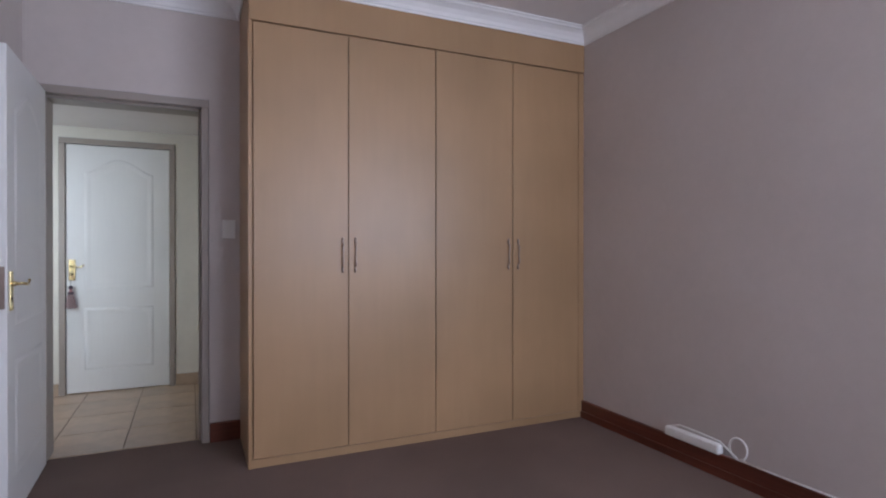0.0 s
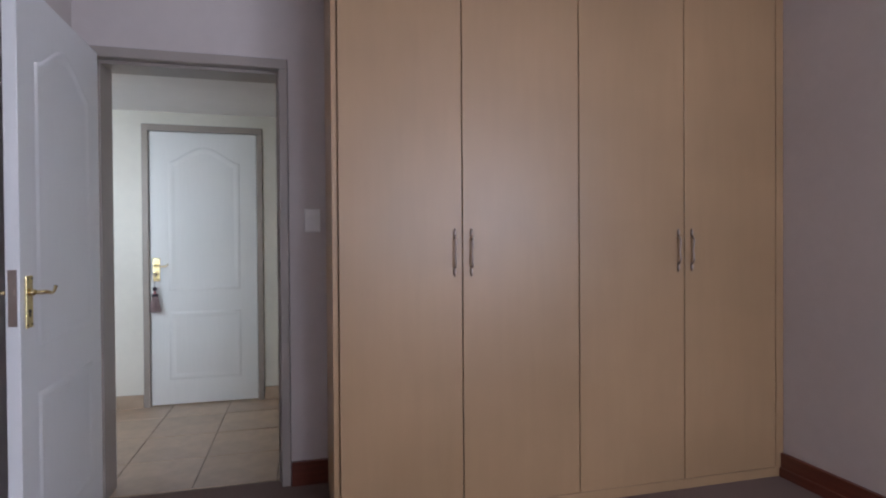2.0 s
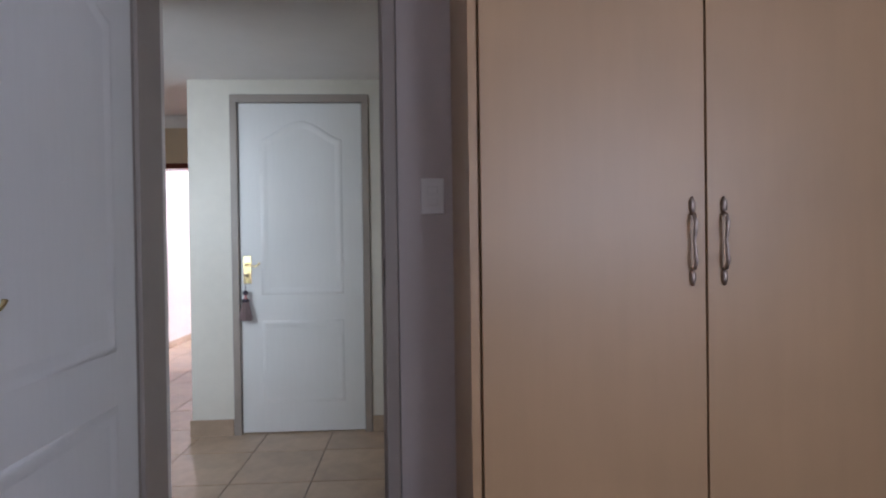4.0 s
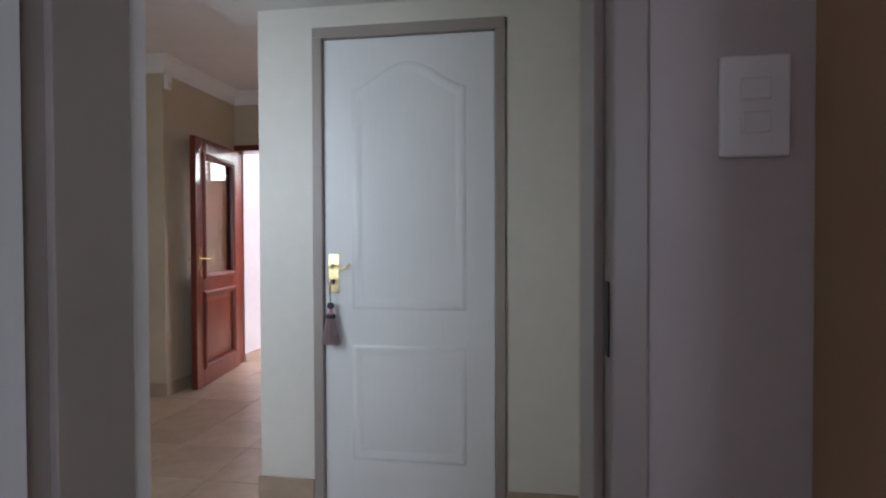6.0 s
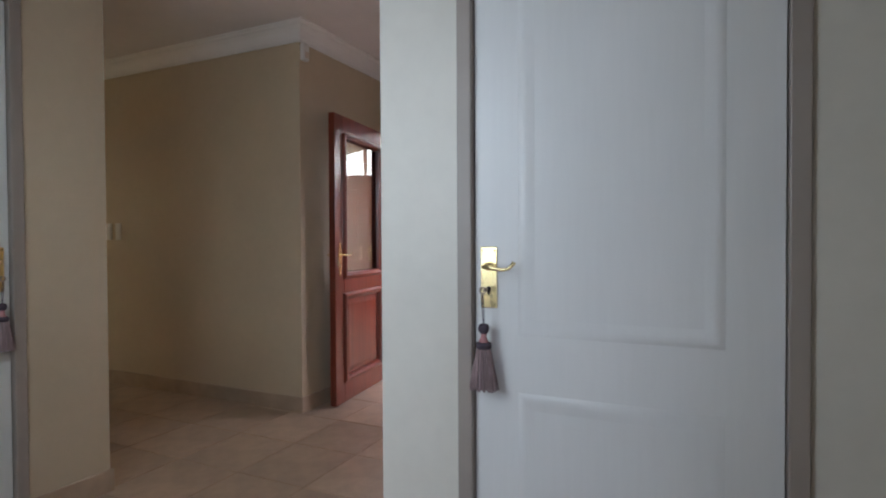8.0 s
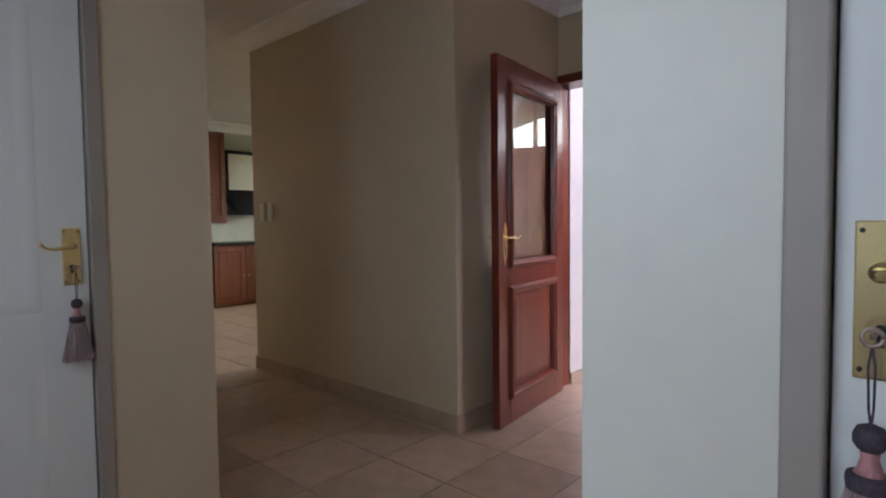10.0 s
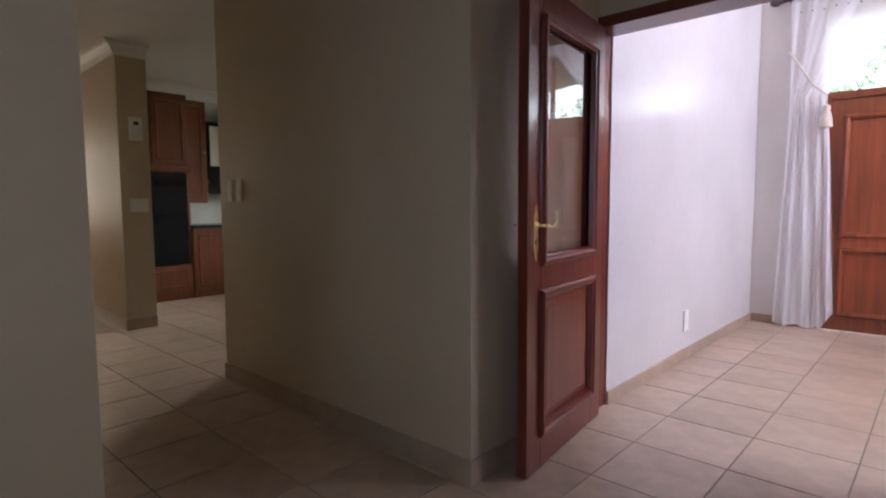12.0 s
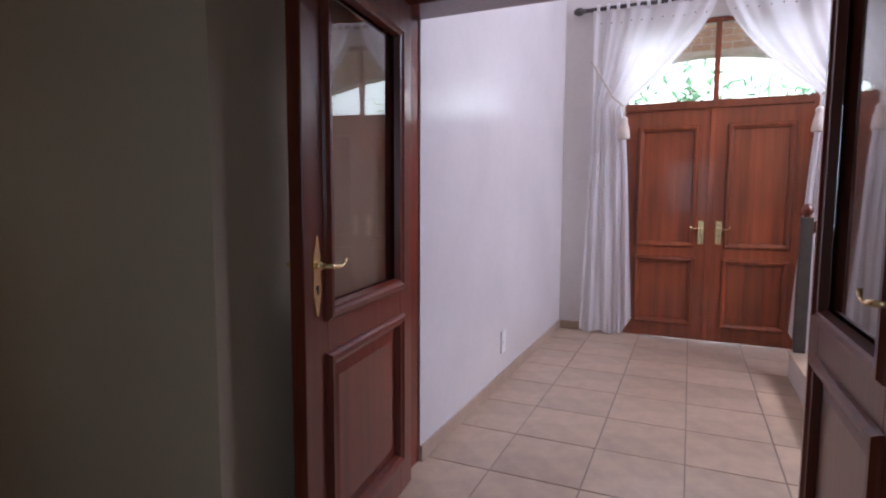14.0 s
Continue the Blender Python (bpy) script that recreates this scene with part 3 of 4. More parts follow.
# bedroom door, open against the west wall: hinge at the doorway
open_door = white_door("door_3", pose(-0.269, 3.902, 0, 0, 0, 91.5) @ pose(-0.785, 0, 0), 0.785, 2.06, "white moulded bedroom door, standing open, brass handle", plate_x=0.055)
part("lock_plate", boxm(-0.002, 0.0005, 0.008, 0.032, 0.94, 1.12), STEEL, open_door, "tarnished steel lock face plate")
part("latch", boxm(-0.01, 0.0, 0.014, 0.026, 1.04, 1.06), STEEL, open_door)


# ---- bedroom things ----
def wardrobe():
    t = thing("wardrobe", pose(WD0, WDY, 0), "built-in maple laminate wardrobe with four tall shut doors", "wardrobe")
    W, D = WD1 - WD0, DOORWALL - WDY
    part("carcass", boxm(0.02, W, 0.022, D - 0.002, 0.03, 2.68), MAPLE, t)
    part("side_panel", boxm(0, 0.02, 0.0, D - 0.002, 0.004, BED_H - 0.004, bevel=0.001), MAPLE, t)
    part("plinth", boxm(0.02, W, 0.004, 0.03, 0.004, 0.05, bevel=0.001), MAPLE, t)
    part("fascia", boxm(0.004, W, -0.006, 0.03, 2.425, BED_H - 0.004, bevel=0.001), MAPLE, t)
    part("end_strip", boxm(W - 0.045, W, 0.0, 0.03, 0.05, 2.42, bevel=0.001), MAPLE, t)
    edges = [0.024, 1.284 - WD0, 1.836 - WD0, 2.392 - WD0, W - 0.047]
    for i in range(4):
        door = part("door", boxm(edges[i] + 0.0025, edges[i + 1] - 0.0025, 0.0, 0.018, 0.054, 2.418, bevel=0.0015), MAPLE, t)
        hx = edges[i + 1] - 0.035 if i % 2 == 0 else edges[i] + 0.04
        bm = bmesh.new()
        tube(bm, [(hx, 0.0, 1.09), (hx, -0.012, 1.093), (hx, -0.02, 1.11), (hx, -0.016, 1.14), (hx, -0.013, 1.155), (hx, -0.016, 1.17), (hx, -0.02, 1.2), (hx, -0.012, 1.217), (hx, 0.0, 1.22)],
             [0.004, 0.0045, 0.005, 0.004, 0.0034, 0.004, 0.005, 0.0045, 0.004], 8)
        for zz in (1.072, 1.238):
            lathe(bm, [(0.002, -0.02), (0.007, -0.008), (0.007, 0.008), (0.002, 0.02)], 10, (hx, -0.003, zz))
        part("handle", bm, STEEL, door, "ornate tarnished nickel handle", smooth=True)
    # Black strips paint the shade into the gaps between the doors
    for i, x in ((1, edges[1]), (2, edges[2]), (3, edges[3])):
        part("shadow_gap", boxm(x - 0.002, x + 0.002, 0.012, 0.02, 0.056, 2.416), DARK, t)
    return t


wardrobe()


def light_switch(name, m, label, rockers=2, w=0.075, h=0.115):
    """A wall plate, face towards -y."""
    t = thing(name, m, label, "switch")
    part("plate", boxm(-w / 2, w / 2, -0.009, 0, -h / 2, h / 2, bevel=0.003), PLASTIC, t)
    for k in range(rockers):
        z = (k - (rockers - 1) / 2) * 0.038
        part("rocker", boxm(-0.016, 0.016, -0.013, -0.008, z - 0.012, z + 0.012, bevel=0.002), PLASTIC, t)
    return t


light_switch("light_switch", pose(0.67, DOORWALL, 1.312), "white plastic double light switch on the taupe wall")
light_switch("light_switch", pose(LOBBY_R, 5.05, 1.27, 0, 0, -90), "white plastic light switch on the lobby wall", w=0.07)
for x in (-4.125, -4.015):
    light_switch("light_switch", pose(x, BLOCK_Y, 1.195), "slim white light switch on the cream wall", w=0.06, h=0.13)
light_switch("wall_socket", pose(ENT_L, 9.35, 0.275, 0, 0, 90), "white plastic wall socket above the tile skirting", rockers=1, w=0.085, h=0.145)


def power_strip():
    t = thing("power_strip", pose(BED_R - 0.03, 2.414, 0.124, 0, 0, 0), "white multi-socket power strip lying on the skirting board", "power strip")
    part("body", boxm(-0.02, 0.028, -0.178, 0.178, 0, 0.055, bevel=0.012), PLASTIC, t)
    for k in range(5):
        y = -0.12 + k * 0.06
        part("socket", boxm(-0.0215, -0.019, y - 0.024, y + 0.024, 0.012, 0.05, bevel=0.001), PLASTIC, t)
    bm = bmesh.new()
    tube(bm, [(0.005, 0.15, 0.055), (0.008, 0.09, 0.076), (0.012, -0.04, 0.072), (0.014, -0.16, 0.064), (0.016, -0.23, 0.025), (0.018, -0.265, 0.004)], 0.005, 8)
    tube(bm, [(0.018 + 0.0, -0.265 - 0.05 * math.sin(a), 0.058 - 0.054 * math.cos(a)) for a in [2 * math.pi * k / 20 for k in range(21)]], 0.005, 8)
    tube(bm, [(0.018, -0.265, 0.004), (0.018, -0.5, 0.002), (0.02, -0.9, 0.003), (0.02, -1.6, 0.003)], 0.005, 8)
    part("cable", bm, PLASTIC, t, "coiled white cable", smooth=True)


power_strip()


def window_unit(name, m, w, h, label, bars=2):
    t = thing(name, m, label, "window", kind="structure")
    for x0, x1, z0, z1 in [(0, 0.05, 0, h), (w - 0.05, w, 0, h), (0.05, w - 0.05, 0, 0.05), (0.05, w - 0.05, h - 0.05, h)] + [(w * k / bars - 0.025, w * k / bars + 0.025, 0.05, h - 0.05) for k in range(1, bars)]:
        part("window_frame", boxm(x0, x1, 0, 0.05, z0, z1, bevel=0.003), MAHOG, t)
    for k in range(bars):
        p = part("pane", boxm(w * k / bars + 0.026, w * (k + 1) / bars - 0.026, 0.02, 0.026, 0.051, h - 0.051), GLASS, t)
        p.visible_shadow = False
    return t


window_unit("window_1", pose(1.5, -1.97, 0.9), 1.15, 1.3, "timber framed bedroom window", 2)
window_unit("window_7", pose(BED_R + 0.12, -1.0, 0.9, 0, 0, 90), 1.3, 1.3, "timber framed side window of the bedroom", 2)
window_unit("window_6", pose(-1.6, 4.075, 0.88), 0.9, 1.15, "timber framed lobby window", 1)
# Invented stairwell window round the entrance fill lamp
window_unit("added_window_2", pose(1.82, 8.45, 2.55, 0, 0, 90), 2.3, 1.7, "timber framed high stairwell window, added unseen for fill light", 3)
# Invented kitchen window, out of view behind the fill lamp
window_unit("added_window_3", pose(-7.3, 10.48, 1.05), 1.4, 1.05, "timber framed kitchen window, added unseen for fill light", 2)
# Invented window at the passage's end, behind its fill lamp
window_unit("added_window_4", pose(-11.08, 6.0, 0.85, 0, 0, 90), 1.0, 1.3, "timber framed passage window, added unseen for fill light", 1)


# ---- glazed mahogany double doors ----
RMOULD = [(-0.018, 0), (-0.016, 0.01), (-0.007, 0.02), (0.006, 0.021), (0.014, 0.013), (0.022, 0.01), (0.03, -0.012)]


def glazed_door(name, m, width, height, flip, label):
    """Hinge edge at x=0, lock edge at x=width; the 44 mm leaf is centred on y=0."""
    t = thing(name, m, label, "door", kind="structure")
    a, s = 0.022, 0.125
    part("stile", boxm(0, s, -a, a, 0.01, height, bevel=0.003), MAHOG, t)
    part("stile", boxm(width - s, width, -a, a, 0.01, height, bevel=0.003), MAHOG, t)
    part("bottom_rail", boxm(s, width - s, -a, a, 0.01, 0.16, bevel=0.002), MAHOG, t)
    part("middle_rail", boxm(s, width - s, -a, a, 0.74, 0.87, bevel=0.002), MAHOG, t)
    top = height - 0.13
    x0, x1 = s, width - s
    c, cz = 0.004, 0.003
    glass = [(x0, 0.87), (x1, 0.87), (x1, top - cz), (x1 - c, top), (x0 + c, top), (x0, top - cz)]
    prof = bmesh.new()
    prism(prof, [(x0, top - cz), (x0 + c, top), (x1 - c, top), (x1, top - cz), (x1, height), (x0, height)], -a, a)
    part("top_rail", prof, MAHOG, t)
    pane = part("pane", prism(bmesh.new(), glass, -0.003, 0.003), GLASS, t, "clear glass pane")
    low = [(x0, 0.16), (x1, 0.16), (x1, 0.74), (x0, 0.74)]
    bm = boxm(x0, x1, -0.008, 0.008, 0.16, 0.74)
    panel = part("panel", bm, MAHOG, t)
    for side in (1, -1):
        for nm, out in (("glazing_bead", glass), ("panel_moulding", low)):
            bm = ring(bmesh.new(), out, RMOULD, -a)
            if side < 0:
                for v in bm.verts:
                    v.co.y = -v.co.y
            part(nm, bm, MAHOG, t)
        ins = [(x0 + 0.07, 0.23), (x1 - 0.07, 0.23), (x1 - 0.07, 0.67), (x0 + 0.07, 0.67)]
        bm = ring(bmesh.new(), ins, [(-0.03, 0), (0, 0.008), (0.004, 0.009)], -0.008)
        bm.faces.new([v for v in bm.verts if abs(v.co.y + 0.017) < 1e-6])
        if side < 0:
            for v in bm.verts:
                v.co.y = -v.co.y
        part("raised_field", bm, MAHOG, panel)
    for side in (-1, 1):
        lever_handle(t, width - 0.06, side * a, 1.02, -1, side, fancy=True, h=0.21, w=0.04)
    return t


LEAFW = 0.83
glazed_door("door_4", pose(-2.205, 7.95, 0, 0, 0, -82.8), LEAFW, OH - 0.01, 1, "mahogany door with glazed upper half, standing open")
glazed_door("door_5", pose(-0.766, 7.95, 0, 0, 0, -89.4), LEAFW, OH - 0.01, -1, "mahogany door with glazed upper half, opened back")


# ---- front doors ----
def front_leaf(name, x0, x1, way, label):
    t = thing(name, pose(x0, FRONT + 0.02, 0), label, "door", kind="structure")
    w = x1 - x0
    st = 0.12
    part("stile", boxm(0, st, 0, 0.044, 0.003, FT - 0.03, bevel=0.002), MAHOGL, t)
    part("stile", boxm(w - st, w, 0, 0.044, 0.003, FT - 0.03, bevel=0.002), MAHOGL, t)
    for z0, z1 in ((0.003, 0.14), (0.7, 0.82), (FT - 0.18, FT - 0.03)):
        part("rail", boxm(st, w - st, 0, 0.044, z0, z1, bevel=0.002), MAHOGL, t)
    for z0, z1 in ((0.14, 0.7), (0.82, FT - 0.18)):
        n = 3
        for k in range(n):
            a, b = st + (w - 2 * st) * k / n, st + (w - 2 * st) * (k + 1) / n
            part("board", boxm(a, b, 0.012, 0.03, z0, z1, bevel=0.0015), MAHOGL, t)
        part("moulding", ring(bmesh.new(), [(st, z0), (w - st, z0), (w - st, z1), (st, z1)], RMOULD, 0.0), MAHOGL, t)
    if way > 0:
        part("astragal", boxm(-0.03, 0.012, -0.012, 0.0, 0.015, FT - 0.032, bevel=0.003), MAHOGL, t)
    hx = w - 0.065 if way < 0 else 0.065
    lever_handle(t, hx, 0.0, 0.97, way, -1, h=0.2, w=0.045)
    return t


FM = (F0 + F1) / 2
front_leaf("door_6", F0, FM - 0.002, -1, "red-brown panelled timber front door, shut")
front_leaf("door_7", FM + 0.002, F1, 1, "red-brown panelled timber front door, shut")
ff = thing("window_5", pose(F0, FRONT + 0.02, FT), "timber transom window above the front doors", "window", kind="structure")
fw = F1 - F0
part("window_sill", boxm(-0.0, fw, -0.02, 0.06, -0.03, 0.035, bevel=0.004), MAHOGL, ff)
part("window_frame", boxm(-0.05, 0, 0, 0.06, -FT, FW - FT, bevel=0.003), MAHOGL, ff)
part("window_frame", boxm(fw, fw + 0.05, 0, 0.06, -FT, FW - FT, bevel=0.003), MAHOGL, ff)
part("window_frame", boxm(-0.05, fw + 0.05, 0, 0.06, FW - FT, FW - FT + 0.05, bevel=0.003), MAHOGL, ff)
part("mullion", boxm(fw / 2 - 0.022, fw / 2 + 0.022, 0, 0.06, 0.035, FW - FT, bevel=0.003), MAHOGL, ff)
for a, b in ((0, fw / 2 - 0.022), (fw / 2 + 0.022, fw)):
    pn = part("pane", boxm(a, b, 0.03, 0.036, 0.035, FW - FT), GLASS, ff)
    pn.visible_shadow = False

# ---- curtains ----
ROD_Y, ROD_Z = FRONT - 0.08, 2.85


def curtain(name, sx, label):
    """A tied-back drape; sx -1 hangs to the west of the middle, +1 to the east."""
    t = thing(name, pose(FM, ROD_Y, 0), label, "curtain", "front door curtains")
    nu, nv = 150, 90
    outer, inner, tie, tz = 1.0, 0.02, 0.76, 2.0
    grid = []
    for j in range(nv + 1):
        z = ROD_Z - 0.015 - (ROD_Z - 0.03) * j / nv
        row = []
        if z > tz:
            q = (ROD_Z - z) / (ROD_Z - tz)
            i_edge = inner + (tie - 0.045 - inner) * (q ** 1.5)
            o_edge = outer - 0.03 * q
        else:
            q = (tz - z) / tz
            i_edge = tie - 0.045 - 0.125 * q ** 0.8
            o_edge = outer - 0.03 + 0.075 * q
        squeeze = math.exp(-((z - tz) / 0.16) ** 2)
        for i in range(nu + 1):
            u = i / nu
            x = i_edge + (o_edge - i_edge) * u
            ph = 2 * math.pi * (5 * u + 0.45 * math.sin(4.6 * u + z * 0.5))
            amp = 0.026 * (1 - 0.45 * squeeze) * (0.55 if z > tz + 0.4 else 0.65) * (0.7 + 0.5 * math.sin(7 * u + 1.3) ** 2)
            y = amp * math.sin(ph) + 0.006 * math.sin(2.3 * ph + z * 2.2) + 0.006 * math.sin(5 * z + 14 * u)
            zz = z
            if j > nv - 8:
                zz = max(0.006, z + 0.012 * math.sin(ph * 0.7), 0.17 * (1 - u / 0.22))
                y -= 0.012 * (j - nv + 8) / 8 * (1 + math.sin(ph))
            row.append((sx * x, y - 0.03 * squeeze, zz))
        grid.append(row)
    bm = bmesh.new()
    vs = [[bm.verts.new(p) for p in row] for row in grid]
    for j in range(nv):
        for i in range(nu):
            bm.faces.new((vs[j][i], vs[j][i + 1], vs[j + 1][i + 1], vs[j + 1][i]))
    part("drape", bm, CURTAIN, t, "gathered white voile", smooth=True)
    for k in range(12):
        x = inner + (outer - inner) * (k + 0.4) / 12
        part("loop", boxm(sx * x - 0.013, sx * x + 0.013, -0.028, 0.028, ROD_Z - 0.03, ROD_Z + 0.03, bevel=0.004), CURTAIN, t)
    bm = bmesh.new()
    for k in range(11):
        x = inner + 0.05 + (outer - inner) * (k + 0.4) / 12
        bmesh.ops.create_icosphere(bm, subdivisions=1, radius=0.007, matrix=Matrix.Translation((sx * x, -0.04, ROD_Z - 0.14 + 0.006 * math.sin(k * 2.1))))
    tagged(part("beads", bm, STEEL, t, "small dark bead studs"), kind="stuff")
    bm = bmesh.new()
    for k in range(14):
        q = (k + 1) / 15
        xi = inner + (tie - 0.045 - inner) * (q ** 1.5)
        bmesh.ops.create_icosphere(bm, subdivisions=1, radius=0.008, matrix=Matrix.Translation((sx * (xi - 0.006), -0.012, ROD_Z - (ROD_Z - tz) * q - 0.012)))
    tagged(part("bead_trim", bm, CREAM, t, "cream bead edging"), kind="stuff")
    bm = bmesh.new()
    tube(bm, [(sx * (tie - 0.05), -0.07, tz), (sx * (tie + 0.04), -0.085, tz + 0.08), (sx * (tie + 0.14), -0.07, tz + 0.25), (sx * (tie + 0.2), -0.04, tz + 0.35), (sx * (tie + 0.25), 0.05, tz + 0.42)], 0.009, 8)
    tube(bm, [(sx * (tie - 0.055), -0.07, tz), (sx * (tie - 0.06), -0.075, tz - 0.1)], 0.007, 8)
    part("tie_cord", bm, CREAM, t, "twisted cream tie cord", smooth=True)
    part("tie_tassel", lathe(bmesh.new(), [(0.008, -0.09), (0.026, -0.1), (0.03, -0.12), (0.024, -0.135), (0.036, -0.17), (0.046, -0.22), (0.05, -0.27), (0.046, -0.275)], 24, (sx * (tie - 0.062), -0.085, tz)), CREAM, t, "plump cream tassel", smooth=True)
    return t


curtain("curtain", -1, "white voile curtain tied back beside the front door")
curtain("curtain", 1, "white voile curtain tied back beside the stairs")
rod = thing("curtain_rod", pose(FM, ROD_Y, ROD_Z), "dark curtain pole with turned finials above the front doors", "curtain rod")
part("pole", tube(bmesh.new(), [(-1.06, 0, 0), (1.06, 0, 0)], 0.018, 14), IRON, rod, smooth=True)
for sx in (-1, 1):
    bm = lathe(bmesh.new(), [(0.018, 0), (0.026, 0.008), (0.02, 0.018), (0.032, 0.035), (0.036, 0.06), (0.026, 0.09), (0.01, 0.105)], 18)
    f = part("finial", bm, IRON, rod, smooth=True)
    f.matrix_basis = pose(sx * 1.06, 0, 0, 0, sx * 90, 0)
    part("bracket", boxm(sx * 1.0 - 0.012, sx * 1.0 + 0.012, 0, 0.099, -0.02, 0.005, bevel=0.002), IRON, rod)

# ---- stairs ----
SX, SY0, SY1 = -0.48, 8.6, 10.3
stairs = thing("staircase", pose(SX, SY0, 0), "pale staircase rising beside the front doors", "staircase", kind="structure")
for k in range(9):
    part("step", boxm(0.27 * k, 0.27 * (k + 1), 0, SY1 - SY0, -0.01, 0.175 * (k + 1), bevel=0.004), ENTRYWALL, stairs)
    part("tread", boxm(0.27 * k - 0.012, 0.27 * (k + 1), 0.001, SY1 - SY0 - 0.001, 0.175 * (k + 1), 0.175 * (k + 1) + 0.014, bevel=0.004), TILESKIRT, stairs)
bal = thing("stair_banister", pose(SX + 0.045, SY1 - 0.05, 0), "dark timber newel and handrail with white balusters", "banister")
part("newel", boxm(-0.035, 0.035, -0.035, 0.035, 0.188, 1.1, bevel=0.006), IRON, bal)
part("finial", lathe(bmesh.new(), [(0.02, 1.08), (0.03, 1.09), (0.018, 1.105), (0.034, 1.13), (0.036, 1.15), (0.024, 1.18), (0.006, 1.19)], 16), MAHOG, bal, smooth=True)
part("handrail", tube(bmesh.new(), [(0, 0, 1.0), (0.1, 0, 1.07), (2.2, 0, 1.0 + 0.648 * 2.2)], 0.032, 12), MAHOG, bal, smooth=True)
for k in range(14):
    x = 0.1 + 0.145 * k
    part("baluster", boxm(x - 0.012, x + 0.012, -0.012, 0.012, 0.175 * (int((x + 0.06) / 0.27) + 1) + 0.013, 1.0 + 0.648 * x, bevel=0.003), PLASTIC, bal)


# ---- kitchen ----
def cabinet(name, m, w, d, h, label, doors=2, z0=0.0, drawers=0):
    """A framed cabinet unit; front towards -y."""
    t = thing(name, m, label, "cabinet")
    part("body", boxm(0, w, 0.02, d, z0, h, bevel=0.002), KITWOOD, t)
    top = h - 0.01
    for k in range(doors):
        a, b = w * k / doors + 0.004, w * (k + 1) / doors - 0.004
        dr = part("door", boxm(a, b, 0, 0.02, z0 + 0.08 if z0 == 0 else z0 + 0.01, top, bevel=0.003), KITWOOD, t)
        zb = z0 + (0.14 if z0 == 0 else 0.07)
        part("panel_moulding", ring(bmesh.new(), [(a + 0.06, zb), (b - 0.06, zb), (b - 0.06, top - 0.06), (a + 0.06, top - 0.06)], [(0, 0), (0.008, 0.008), (0.02, -0.002), (0.024, 0)], 0), KITWOOD, dr)
        hx = b - 0.03 if k % 2 == 0 else a + 0.03
        part("knob", lathe(bmesh.new(), [(0.004, -0.012), (0.012, -0.006), (0.012, 0.006), (0.004, 0.012)], 10, (hx, -0.012, (z0 + h) / 2)), STEEL, dr)
    return t


KX = -7.5
tower = thing("oven_tower", pose(KX, 7.31, 0, 0, 0, 90), "tall red-brown cabinet with a black double oven", "cabinet")
part("body", boxm(0, 0.84, 0.02, 0.6, 0, 2.41, bevel=0.003), KITWOOD, tower)
for z0, z1, n in ((1.58, 2.34, 2), (0.1, 0.4, 1)):
    for k in range(n):
        a, b = 0.84 * k / n + 0.01, 0.84 * (k + 1) / n - 0.01
        dr = part("door", boxm(a, b, 0, 0.02, z0, z1, bevel=0.003), KITWOOD, tower)
        part("panel_moulding", ring(bmesh.new(), [(a + 0.05, z0 + 0.05), (b - 0.05, z0 + 0.05), (b - 0.05, z1 - 0.05), (a + 0.05, z1 - 0.05)], [(0, 0), (0.008, 0.008), (0.02, -0.002), (0.024, 0)], 0), KITWOOD, dr)
part("ledge", boxm(-0.01, 0.86, -0.03, 0.02, 1.5, 1.56, bevel=0.008), KITWOOD, tower)
ov = part("oven", boxm(0.04, 0.8, -0.012, 0.02, 0.42, 1.48, bevel=0.004), BLACK, tower, "black glass double oven")
for z in (0.98, 1.36):
    part("oven_handle", tube(bmesh.new(), [(0.1, -0.012, z), (0.1, -0.045, z), (0.74, -0.045, z), (0.74, -0.012, z)], 0.008, 8), BLACK, ov)
cabinet("base_cabinet", pose(KX, 8.16, 0, 0, 0, 90), 0.9, 0.6, 0.83, "red-brown panelled base cabinet under a dark worktop")
cabinet("base_cabinet", pose(KX, 9.07, 0, 0, 0, 90), 0.9, 0.6, 0.83, "red-brown panelled base cabinet under a dark worktop")
obj("worktop", boxm(KX - 0.6, KX + 0.02, 8.16, 9.98, 0.83, 0.87, bevel=0.004), GRANITE, None, "dark granite kitchen worktop on the base cabinets", "worktop")
cabinet("wall_cabinet", pose(KX - 0.25, 8.16, 0, 0, 0, 90), 0.32, 0.34, 2.38, "red-brown wall cabinet beside the hood", 1, 1.14)
hood = thing("cooker_hood", pose(KX - 0.3, 8.5, 1.25, 0, 0, 90), "black cooker hood with pale glass front above the worktop", "cooker hood")
part("canopy", prism(bmesh.new(), [(0, 0.25), (0.15, 0), (0.6, 0), (0.75, 0.25), (0.75, 0.9), (0, 0.9)], 0, 0.3), BLACK, hood)
part("glass_front", boxm(0.04, 0.71, -0.012, -0.002, 0.35, 0.85, bevel=0.003), SPLASH, hood, "pale glass panel")
cornice("cornice_kitchen", (KX, 7.31), (KX, 8.16), (1, 0), CEIL_H - 0.12, size=0.12)
cornice("cornice_kitchen_low", (KX - 0.25, 8.16), (KX - 0.25, 10.4), (1, 0), CEIL_H - 0.12, size=0.12)

